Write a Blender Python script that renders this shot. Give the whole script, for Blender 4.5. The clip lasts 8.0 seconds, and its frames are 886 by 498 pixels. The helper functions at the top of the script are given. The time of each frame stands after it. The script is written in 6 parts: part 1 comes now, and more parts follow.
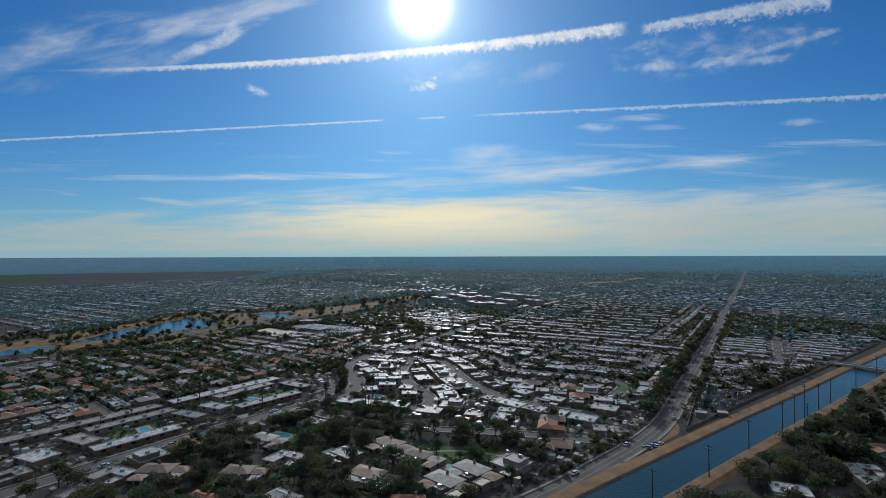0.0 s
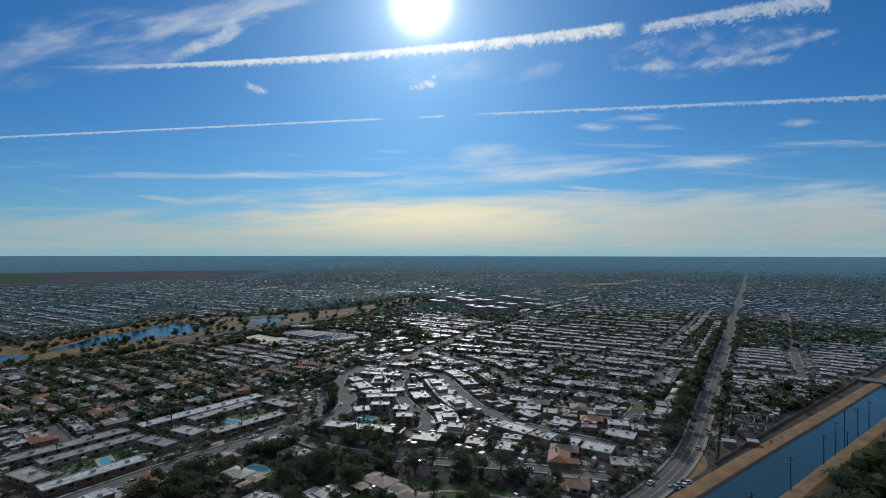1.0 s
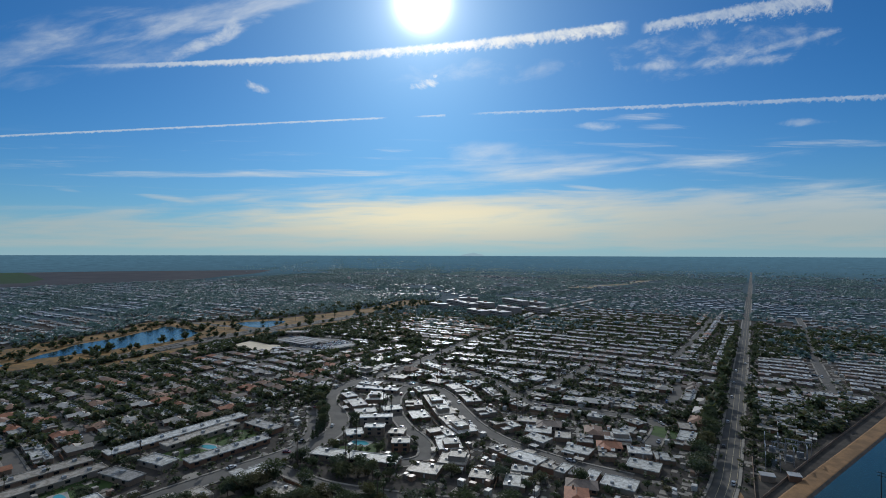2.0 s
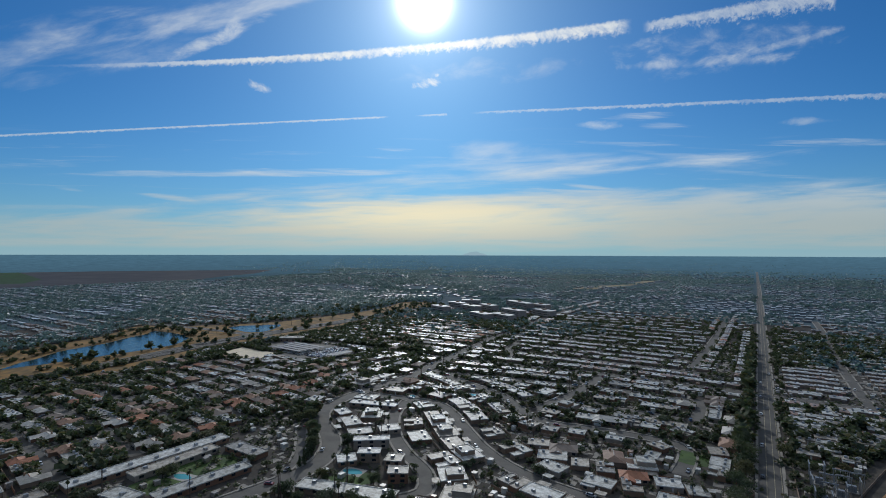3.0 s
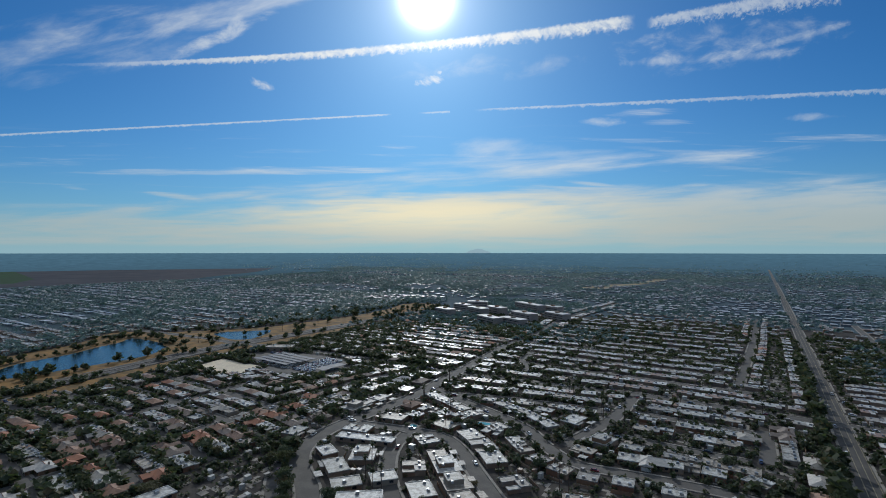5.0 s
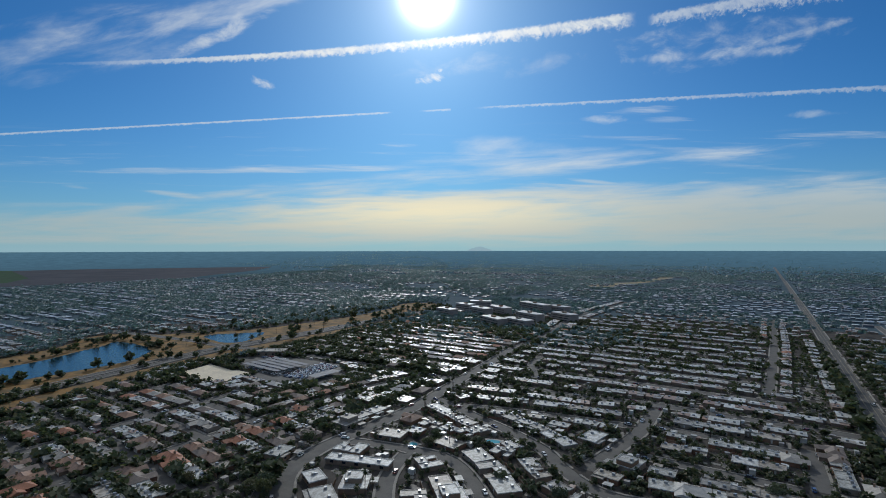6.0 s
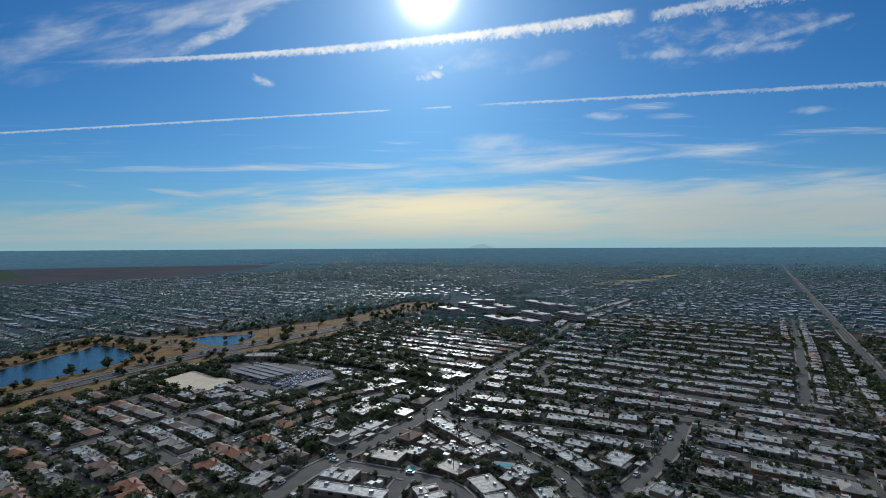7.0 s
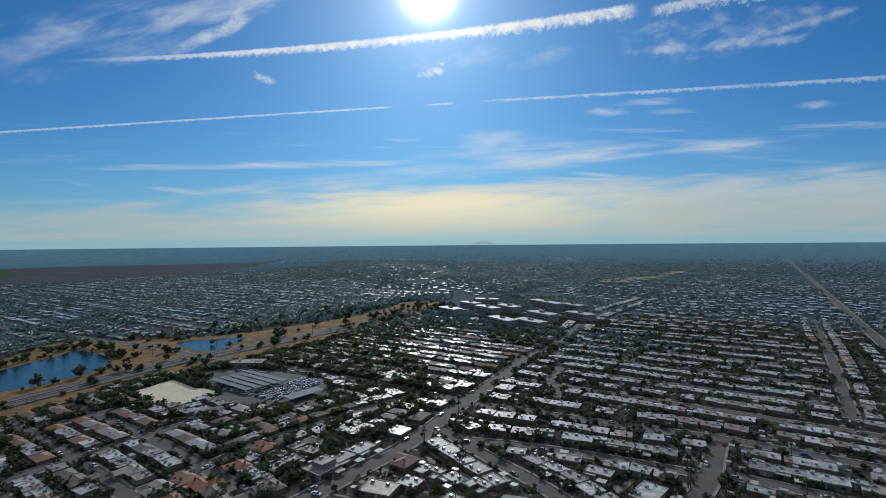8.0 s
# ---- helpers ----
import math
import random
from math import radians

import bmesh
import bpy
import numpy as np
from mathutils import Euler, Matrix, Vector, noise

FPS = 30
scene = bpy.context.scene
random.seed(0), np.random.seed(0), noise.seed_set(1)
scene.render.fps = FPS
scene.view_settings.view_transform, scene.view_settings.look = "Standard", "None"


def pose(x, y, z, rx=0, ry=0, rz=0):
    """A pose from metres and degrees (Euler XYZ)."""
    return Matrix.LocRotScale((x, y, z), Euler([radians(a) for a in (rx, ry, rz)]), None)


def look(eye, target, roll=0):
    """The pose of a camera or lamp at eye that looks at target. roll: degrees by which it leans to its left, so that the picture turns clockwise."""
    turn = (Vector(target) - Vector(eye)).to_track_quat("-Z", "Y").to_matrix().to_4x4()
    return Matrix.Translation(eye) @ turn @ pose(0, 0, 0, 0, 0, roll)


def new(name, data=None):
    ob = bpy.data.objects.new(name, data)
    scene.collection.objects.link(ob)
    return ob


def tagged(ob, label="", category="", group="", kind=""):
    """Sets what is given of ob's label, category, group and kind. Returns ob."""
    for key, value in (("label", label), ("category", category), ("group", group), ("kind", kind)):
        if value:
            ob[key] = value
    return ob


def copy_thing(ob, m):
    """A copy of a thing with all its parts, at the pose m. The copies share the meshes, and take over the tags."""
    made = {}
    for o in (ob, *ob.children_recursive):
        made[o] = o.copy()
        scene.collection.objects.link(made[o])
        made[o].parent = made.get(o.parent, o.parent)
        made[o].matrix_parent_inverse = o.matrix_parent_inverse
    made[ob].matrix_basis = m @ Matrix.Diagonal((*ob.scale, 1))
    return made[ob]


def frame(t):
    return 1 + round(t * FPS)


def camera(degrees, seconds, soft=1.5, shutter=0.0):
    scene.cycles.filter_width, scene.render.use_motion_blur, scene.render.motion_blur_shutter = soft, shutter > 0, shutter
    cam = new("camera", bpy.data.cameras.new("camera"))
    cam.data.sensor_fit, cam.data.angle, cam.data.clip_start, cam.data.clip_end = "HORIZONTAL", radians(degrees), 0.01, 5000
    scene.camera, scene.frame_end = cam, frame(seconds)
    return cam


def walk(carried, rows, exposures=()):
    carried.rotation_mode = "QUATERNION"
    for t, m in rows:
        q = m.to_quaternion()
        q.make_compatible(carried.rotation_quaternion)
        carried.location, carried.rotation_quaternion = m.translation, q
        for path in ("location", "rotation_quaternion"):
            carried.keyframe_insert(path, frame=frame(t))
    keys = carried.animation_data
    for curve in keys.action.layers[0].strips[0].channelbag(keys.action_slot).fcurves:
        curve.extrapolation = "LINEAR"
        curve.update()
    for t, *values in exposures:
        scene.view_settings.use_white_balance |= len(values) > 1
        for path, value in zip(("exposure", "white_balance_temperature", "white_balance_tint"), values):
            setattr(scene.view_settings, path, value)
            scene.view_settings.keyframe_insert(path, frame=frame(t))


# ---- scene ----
# The plan is laid out in map units of U metres; the arterial road runs along +y.
U = 1.75
cam = camera(84.0, 8.0, soft=1.0)
# seconds, x, y, z in map units, yaw, pitch, lean in degrees
ROWS = [
    (0.0, 5.71, -4.36, 55.45, 32.458, 0.823, -0.153),
    (0.5, 0.86, 3.02, 57.18, 32.331, 0.759, -0.018),
    (1.0, -3.89, 10.39, 58.77, 32.294, 0.705, 0.074),
    (1.5, -8.61, 17.77, 60.21, 32.322, 0.657, 0.132),
    (3.0, -23.11, 40.06, 63.27, 32.600, 0.515, 0.164),
    (3.5, -28.19, 47.61, 63.84, 32.709, 0.458, 0.143),
    (4.0, -33.43, 55.25, 64.20, 32.810, 0.392, 0.113),
    (4.5, -38.83, 63.01, 64.35, 32.898, 0.314, 0.074),
    (6.0, -55.82, 87.24, 63.95, 33.085, -0.003, -0.089),
    (6.5, -61.64, 95.75, 63.69, 33.140, -0.141, -0.164),
    (7.0, -67.45, 104.52, 63.48, 33.207, -0.296, -0.253),
    (7.5, -73.19, 113.59, 63.39, 33.301, -0.468, -0.362),
    (8.0, -78.77, 123.01, 63.51, 33.442, -0.657, -0.495),
]


def eye_pose(x, y, z, yaw, pitch, lean):
    eye = Vector((x, y, z)) * U
    a, b = radians(yaw), radians(pitch)
    way = Vector((-math.sin(a) * math.cos(b), math.cos(a) * math.cos(b), math.sin(b)))
    return look(eye, eye + way * 100, lean)


walk(cam, [(t, eye_pose(*row)) for t, *row in ROWS])


# ---- node helper ----
class Nodes:
    """Short hand for building node trees."""

    def __init__(self, tree):
        self.tree = tree
        tree.nodes.clear()

    def add(self, kind):
        return self.tree.nodes.new(kind)

    def put(self, socket, value):
        if isinstance(value, bpy.types.NodeSocket):
            self.tree.links.new(value, socket)
        elif value is not None:
            socket.default_value = value

    def m(self, op, a, b=None, c=None, clamp=False):
        n = self.add("ShaderNodeMath")
        n.operation, n.use_clamp = op, clamp
        for s, v in zip(n.inputs, (a, b, c)):
            self.put(s, v)
        return n.outputs[0]

    def step(self, x, lo, hi):
        n = self.add("ShaderNodeMapRange")
        n.interpolation_type = "SMOOTHSTEP"
        self.put(n.inputs[0], x)
        n.inputs[1].default_value, n.inputs[2].default_value = lo, hi
        return n.outputs[0]

    def xyz(self, x, y, z):
        n = self.add("ShaderNodeCombineXYZ")
        for s, v in zip(n.inputs, (x, y, z)):
            self.put(s, v)
        return n.outputs[0]

    def split(self, v):
        n = self.add("ShaderNodeSeparateXYZ")
        self.put(n.inputs[0], v)
        return n.outputs

    def noise(self, vector, scale, detail=3.0, rough=0.55, warp=0.0):
        n = self.add("ShaderNodeTexNoise")
        self.put(n.inputs["Vector"], vector)
        n.inputs["Scale"].default_value, n.inputs["Detail"].default_value = scale, detail
        n.inputs["Roughness"].default_value, n.inputs["Distortion"].default_value = rough, warp
        return n.outputs[0]

    def mix(self, f, a, b, blend="MIX"):
        n = self.add("ShaderNodeMix")
        n.data_type, n.blend_type = "RGBA", blend
        self.put(n.inputs[0], f)
        for s, v in ((n.inputs[6], a), (n.inputs[7], b)):
            self.put(s, (*v, 1) if isinstance(v, tuple) else v)
        return n.outputs[2]

    def ramp(self, f, stops, constant=False):
        n = self.add("ShaderNodeValToRGB")
        self.put(n.inputs[0], f)
        n.color_ramp.interpolation = "CONSTANT" if constant else "LINEAR"
        while len(n.color_ramp.elements) < len(stops):
            n.color_ramp.elements.new(0.5)
        for e, (p, c) in zip(n.color_ramp.elements, stops):
            e.position, e.color = p, (*c, 1)
        return n.outputs[0]


# ---- sky, sun, exposure ----
SUN_YAW, SUN_ELEV = 34.9, 27.2  # degrees left of +y, above the horizon
sa, se = radians(SUN_YAW), radians(SUN_ELEV)
SUN_DIR = Vector((-math.sin(sa) * math.cos(se), math.cos(sa) * math.cos(se), math.sin(se)))

world = bpy.data.worlds.new("sky")
scene.world = world
world.use_nodes = True
W = Nodes(world.node_tree)
sky = W.add("ShaderNodeTexSky")
sky.sky_type, sky.sun_disc, sky.sun_elevation, sky.sun_rotation = "NISHITA", False, se, -sa
sky.altitude, sky.air_density, sky.dust_density, sky.ozone_density = 300.0, 1.0, 0.35, 3.0
way = W.add("ShaderNodeTexCoord").outputs["Generated"]


def along(direction):
    n = W.add("ShaderNodeVectorMath")
    n.operation = "DOT_PRODUCT"
    W.put(n.inputs[0], way)
    n.inputs[1].default_value = direction
    return n.outputs["Value"]


ya = radians(32.8)
fwd = W.m("MAXIMUM", W.m("ABSOLUTE", along((-math.sin(ya), math.cos(ya), 0))), 0.02)
cu = W.m("DIVIDE", along((math.cos(ya), math.sin(ya), 0)), fwd)   # across the sky ahead
cv = W.m("DIVIDE", along((0, 0, 1)), fwd)                         # up the sky ahead
flat = W.xyz(cu, cv, 0.0)
puff = W.noise(flat, 62.0, 5.0, 0.68, 0.3)
tuft = W.noise(W.xyz(W.m("MULTIPLY_ADD", cv, -0.35, cu), W.m("MULTIPLY", cv, 0.8), 5.0), 120.0, 4.0, 0.6, 0.2)
curl = W.noise(W.xyz(W.m("MULTIPLY_ADD", cv, 0.6, cu), cv, 2.0), 30.0, 6.0, 0.68, 0.5)
fleece = W.noise(W.xyz(W.m("MULTIPLY_ADD", cv, -0.5, cu), W.m("MULTIPLY", cv, 1.6), 0.0), 13.0, 8.0, 0.62, 0.35)
veil = W.noise(W.xyz(W.m("MULTIPLY_ADD", cv, 0.25, cu), W.m("MULTIPLY_ADD", cu, -0.75, W.m("MULTIPLY", cv, 3.4)), 1.7), 5.5, 8.0, 0.58, 0.25)
streak = W.noise(W.xyz(cu, W.m("MULTIPLY_ADD", cu, -0.6, W.m("MULTIPLY", cv, 9.0)), 0.3), 4.2, 8.0, 0.58, 0.25)
streak2 = W.noise(W.xyz(cu, W.m("MULTIPLY_ADD", cu, 0.2, W.m("MULTIPLY", cv, 15.0)), 4.1), 5.5, 7.0, 0.58, 0.3)


def trail(u0, v0, u1, v1, bow, thin, thick, ragged, gain, fade=0.06):
    """A contrail from (u0, v0) to (u1, v1), bowed, growing from thin to thick, smooth above and ragged below."""
    s = W.m("DIVIDE", W.m("SUBTRACT", cu, u0), u1 - u0)
    line = W.m("ADD", W.m("MULTIPLY_ADD", s, v1 - v0, v0), W.m("MULTIPLY", W.m("MULTIPLY", s, W.m("SUBTRACT", s, 1.0)), bow))
    half = W.m("MULTIPLY_ADD", s, thick - thin, thin)
    off = W.m("DIVIDE", W.m("SUBTRACT", cv, line), half)
    above = W.m("SUBTRACT", 1.0, W.step(W.m("MULTIPLY_ADD", W.m("SUBTRACT", tuft, 0.5), ragged * 0.6, off), 0.35, 1.0))
    below = W.step(W.m("MULTIPLY_ADD", W.m("ADD", W.m("MULTIPLY", W.m("SUBTRACT", puff, 0.5), 1.2), W.m("SUBTRACT", tuft, 0.5)), ragged * 1.3, off), -1.4, -0.1)
    ends = W.m("MULTIPLY", W.step(s, 0.0, fade), W.m("SUBTRACT", 1.0, W.step(W.m("MULTIPLY_ADD", curl, 0.02, s), 0.985, 1.01)))
    inner = W.m("MULTIPLY_ADD", W.step(curl, 0.28, 0.60), 0.5, 0.5)
    return W.m("MULTIPLY", W.m("MULTIPLY", W.m("MULTIPLY", W.m("MULTIPLY", above, below), inner), ends), gain)


def patch(u, v, ru, rv, tilt, field, lo, hi, gain):
    """A cloud round (u, v) with radii ru, rv, torn by a noise field."""
    du, dv = W.m("SUBTRACT", cu, u), W.m("SUBTRACT", cv, v)
    dv = W.m("MULTIPLY_ADD", du, -tilt, dv)
    r = W.m("ADD", W.m("POWER", W.m("ABSOLUTE", W.m("DIVIDE", du, ru)), 2.0), W.m("POWER", W.m("ABSOLUTE", W.m("DIVIDE", dv, rv)), 2.0))
    return W.m("MULTIPLY", W.step(W.m("MULTIPLY_ADD", r, -0.22, field), lo, hi), gain)


def band(v0, v1, v2, v3, field, lo, hi, gain):
    """A layer of streaks that fades in from v0 to v1 and out from v2 to v3."""
    window = W.m("MULTIPLY", W.step(cv, v0, v1), W.m("SUBTRACT", 1.0, W.step(cv, v2, v3)))
    return W.m("MULTIPLY", W.m("MULTIPLY", W.step(field, lo, hi), window), gain)


clouds = [
    trail(-0.86, 0.379, 0.390, 0.4696, 0.088, 0.0024, 0.0150, 1.5, 0.95, 0.42),
    trail(0.408, 0.464, 0.81, 0.530, -0.006, 0.011, 0.022, 1.9, 0.60),
    trail(-1.10, 0.226, -0.105, 0.278, 0.0, 0.0027, 0.0022, 1.6, 0.62, 0.2),
    trail(-0.058, 0.280, 0.012, 0.2835, 0.0, 0.0016, 0.0028, 1.6, 0.45, 0.5),
    trail(0.054, 0.2865, 1.10, 0.3365, 0.004, 0.0024, 0.0062, 2.6, 0.48),
    patch(0.58, 0.420, 0.27, 0.058, 0.10, fleece, 0.34, 0.84, 0.52),
    patch(0.55, 0.394, 0.20, 0.013, 0.06, fleece, 0.26, 0.70, 0.40),   # lower rim of the drifting wisps
    patch(0.68, 0.424, 0.14, 0.010, 0.26, fleece, 0.26, 0.70, 0.36),
    patch(0.43, 0.420, 0.04, 0.022, -0.3, fleece, 0.30, 0.76, 0.40),
    patch(0.08, 0.372, 0.27, 0.032, 0.05, fleece, 0.36, 0.84, 0.34),
    patch(-0.82, 0.412, 0.34, 0.062, 0.10, veil, 0.24, 0.80, 0.50),
    patch(-0.54, 0.476, 0.38, 0.042, 0.22, veil, 0.28, 0.76, 0.56),
    patch(-0.46, 0.436, 0.10, 0.018, 0.42, fleece, 0.24, 0.64, 0.72),
    patch(-0.43, 0.462, 0.04, 0.016, 0.9, fleece, 0.30, 0.70, 0.50),
    patch(-0.372, 0.3385, 0.036, 0.011, -0.36, curl, 0.30, 0.66, 0.66),
    patch(-0.034, 0.345, 0.028, 0.011, 0.10, curl, 0.26, 0.60, 0.85),
    patch(-0.010, 0.364, 0.006, 0.005, 0.5, tuft, 0.25, 0.6, 0.6),
    patch(0.335, 0.2625, 0.060, 0.011, 0.0, fleece, 0.28, 0.68, 0.58),
    patch(0.42, 0.283, 0.13, 0.014, 0.06, streak2, 0.42, 0.78, 0.55),
    patch(0.455, 0.262, 0.06, 0.007, 0.0, streak2, 0.34, 0.74, 0.40),
    patch(0.40, 0.226, 0.14, 0.008, 0.0, streak2, 0.38, 0.76, 0.36),
    patch(0.82, 0.228, 0.24, 0.011, 0.030, streak2, 0.32, 0.70, 0.60),
    patch(0.735, 0.272, 0.08, 0.010, 0.06, fleece, 0.30, 0.72, 0.42),
    patch(-0.10, 0.209, 0.07, 0.018, 0.02, streak2, 0.42, 0.76, 0.50),
    patch(-0.30, 0.203, 0.16, 0.007, 0.02, streak2, 0.36, 0.78, 0.30),
    patch(-0.38, 0.1625, 0.50, 0.009, 0.010, streak2, 0.26, 0.72, 0.58),
    patch(-0.86, 0.174, 0.16, 0.008, 0.0, streak2, 0.28, 0.74, 0.44),
    patch(0.12, 0.209, 0.13, 0.025, -0.05, veil, 0.20, 0.76, 0.52),
    patch(0.50, 0.199, 0.18, 0.008, -0.07, streak2, 0.26, 0.74, 0.38),
    patch(0.28, 0.183, 0.42, 0.022, 0.01, streak, 0.26, 0.76, 0.52),
    patch(0.05, 0.150, 0.62, 0.020, 0.085, streak, 0.24, 0.72, 0.68),
    patch(0.30, 0.1365, 0.060, 0.005, -0.11, streak2, 0.20, 0.64, 0.55),
    patch(0.70, 0.160, 0.18, 0.007, -0.07, streak2, 0.28, 0.74, 0.32),
    patch(-0.545, 0.111, 0.055, 0.006, -0.12, streak2, 0.20, 0.68, 0.48),
    patch(-0.75, 0.127, 0.035, 0.004, -0.10, streak2, 0.25, 0.7, 0.34),
    patch(-0.38, 0.108, 0.20, 0.009, -0.05, streak2, 0.30, 0.74, 0.50),
    patch(-0.80, 0.092, 0.26, 0.008, 0.0, streak2, 0.30, 0.76, 0.36),
    patch(0.68, 0.130, 0.50, 0.024, 0.045, streak, 0.34, 0.84, 0.40),
    # the broad low sheet, thicker to the south-west
    patch(0.60, 0.072, 1.20, 0.046, 0.018, streak, 0.02, 0.54, 0.86),
    patch(-0.05, 0.084, 0.45, 0.034, 0.06, streak2, 0.16, 0.64, 0.74),
    band(0.050, 0.075, 0.080, 0.105, streak, 0.25, 0.80, 0.42),
    band(0.006, 0.020, 0.050, 0.075, streak2, 0.12, 0.72, 0.68),
    band(0.10, 0.14, 0.20, 0.27, streak2, 0.54, 0.82, 0.25),
    band(0.56, 0.85, 30.0, 40.0, fleece, 0.26, 0.62, 0.66),  # unseen white cloud overhead, added as fill light to lift the shadows
]
cover = clouds[0]
for c in clouds[1:]:
    cover = W.m("SUBTRACT", 1.0, W.m("MULTIPLY", W.m("SUBTRACT", 1.0, cover), W.m("SUBTRACT", 1.0, c)))

near_sun = along(SUN_DIR)
angle = W.m("ARCCOSINE", W.m("MINIMUM", near_sun, 1.0))
disc = W.m("MULTIPLY", W.m("EXPONENT", W.m("MULTIPLY", W.m("POWER", W.m("DIVIDE", angle, 0.032), 2.0), -1.0)), 5.0)
halo = W.m("ADD", W.m("MULTIPLY", W.m("EXPONENT", W.m("DIVIDE", angle, -0.040)), 0.95), W.m("MULTIPLY", W.m("EXPONENT", W.m("DIVIDE", angle, -0.16)), 0.30))
aureole = W.m("EXPONENT", W.m("DIVIDE", angle, -0.35))
low = W.m("EXPONENT", W.m("MULTIPLY", W.m("MAXIMUM", cv, 0.0), -9.5))

SKY_GAIN = (0.0165, 0.0480, 0.0755)  # strength of the clear sky, white-balanced for a deep blue winter sky
clear = W.mix(1.0, sky.outputs[0], SKY_GAIN, "MULTIPLY")
away = W.m("SUBTRACT", 1.0, W.m("EXPONENT", W.m("MULTIPLY", W.m("POWER", W.m("DIVIDE", angle, 0.75), 2.0), -1.0)))
clear = W.mix(1.0, clear, W.mix(away, (1.0, 1.0, 1.0), (0.60, 0.80, 0.88)), "MULTIPLY")
haze = W.mix(W.m("MULTIPLY", low, 0.85), clear, (0.29, 0.45, 0.52))
lit = W.mix(W.m("MULTIPLY", aureole, 0.9), (0.52, 0.60, 0.66), (1.0, 0.97, 0.92))
warm = W.mix(W.step(cv, 0.05, 0.20), W.mix(aureole, (0.35, 0.425, 0.44), (0.72, 0.70, 0.60)), lit)


def pool_of_light(u, v, ru, rv):
    a = W.m("POWER", W.m("ABSOLUTE", W.m("DIVIDE", W.m("SUBTRACT", cu, u), ru)), 2.0)
    b = W.m("POWER", W.m("ABSOLUTE", W.m("DIVIDE", W.m("SUBTRACT", cv, v), rv)), 2.0)
    return W.m("EXPONENT", W.m("MULTIPLY", W.m("ADD", a, b), -1.0))


warm = W.mix(W.m("MULTIPLY", pool_of_light(-0.02, 0.078, 0.34, 0.042), 0.80), warm, (0.93, 0.82, 0.54))
cloudy = W.mix(cover, haze, warm)
ring_light = W.m("ADD", disc, halo)
glow = W.mix(1.0, cloudy, W.xyz(ring_light, ring_light, ring_light), "ADD")
below = W.step(cv, -0.022, -0.014)
final = W.mix(below, (0.030, 0.070, 0.100), glow)
bg = W.add("ShaderNodeBackground")
W.put(bg.inputs[0], final)
bg.inputs[1].default_value = 1.0
W.put(W.add("ShaderNodeOutputWorld").inputs[0], bg.outputs[0])

sun = new("sun", bpy.data.lights.new("sun", "SUN"))
sun.data.energy, sun.data.angle, sun.data.color = 1.9, radians(0.55), (0.965, 0.985, 0.97)
sun.matrix_world = look((0, 0, 300), Vector((0, 0, 300)) - SUN_DIR)
scene.view_settings.exposure = 0.0


# ---- materials ----
def mat(name, c1, c2, size=20.0, rough=0.85, fine=1.0, bump=0.0, spec=0.3, metal=0.0, spread=0.0, ramp=None, island=False, grain=0.35, sheen=0.0):
    """Two-scale surface: patches of c1 and c2 of about size metres, grain of about fine metres."""
    made = bpy.data.materials.new(name)
    made.use_nodes = True
    n = Nodes(made.node_tree)
    place = n.add("ShaderNodeNewGeometry").outputs["Position"]
    big = n.noise(place, 1.0 / size, 4.0, 0.6)
    small = n.noise(place, 1.0 / fine, 4.0, 0.65)
    a, b = c1, c2
    if ramp:
        pick = n.add("ShaderNodeNewGeometry").outputs["Random Per Island"] if island else n.add("ShaderNodeObjectInfo").outputs["Random"]
        a = n.ramp(pick, ramp, True)
        b = n.mix(1.0, a, c2, "MULTIPLY")
    col = n.mix(n.step(big, 0.35, 0.65), a, b)
    shade = n.m("MULTIPLY_ADD", small, grain * 2, 1.0 - grain)
    if spread:
        pick = n.add("ShaderNodeNewGeometry").outputs["Random Per Island"] if island else n.add("ShaderNodeObjectInfo").outputs["Random"]
        shade = n.m("MULTIPLY", shade, n.m("MULTIPLY_ADD", pick, spread * 2, 1.0 - spread))
    col = n.mix(1.0, col, n.xyz(shade, shade, shade), "MULTIPLY")
    p = n.add("ShaderNodeBsdfPrincipled")
    n.put(p.inputs["Base Color"], col)
    n.put(p.inputs["Roughness"], n.m("MULTIPLY_ADD", small, 0.2, rough - 0.1))
    p.inputs["Specular IOR Level"].default_value = spec
    p.inputs["Metallic"].default_value = metal
    p.inputs["Sheen Weight"].default_value, p.inputs["Sheen Roughness"].default_value = sheen, 0.4
    if bump:
        bn = n.add("ShaderNodeBump")
        bn.inputs["Distance"].default_value = bump
        n.put(bn.inputs["Height"], small)
        n.put(p.inputs["Normal"], bn.outputs[0])
    n.put(n.add("ShaderNodeOutputMaterial").inputs[0], p.outputs[0])
    return made


def water(name, colour, ripple, rough):
    made = bpy.data.materials.new(name)
    made.use_nodes = True
    n = Nodes(made.node_tree)
    place = n.add("ShaderNodeNewGeometry").outputs["Position"]
    waves = n.noise(place, 0.8, 3.0, 0.6)
    p = n.add("ShaderNodeBsdfPrincipled")
    n.put(p.inputs["Base Color"], n.mix(n.noise(place, 0.03, 3.0), colour, tuple(c * 0.7 for c in colour)))
    p.inputs["Roughness"].default_value, p.inputs["IOR"].default_value = rough, 1.33
    bn = n.add("ShaderNodeBump")
    bn.inputs["Distance"].default_value = ripple
    n.put(bn.inputs["Height"], waves)
    n.put(p.inputs["Normal"], bn.outputs[0])
    n.put(n.add("ShaderNodeOutputMaterial").inputs[0], p.outputs[0])
    return made


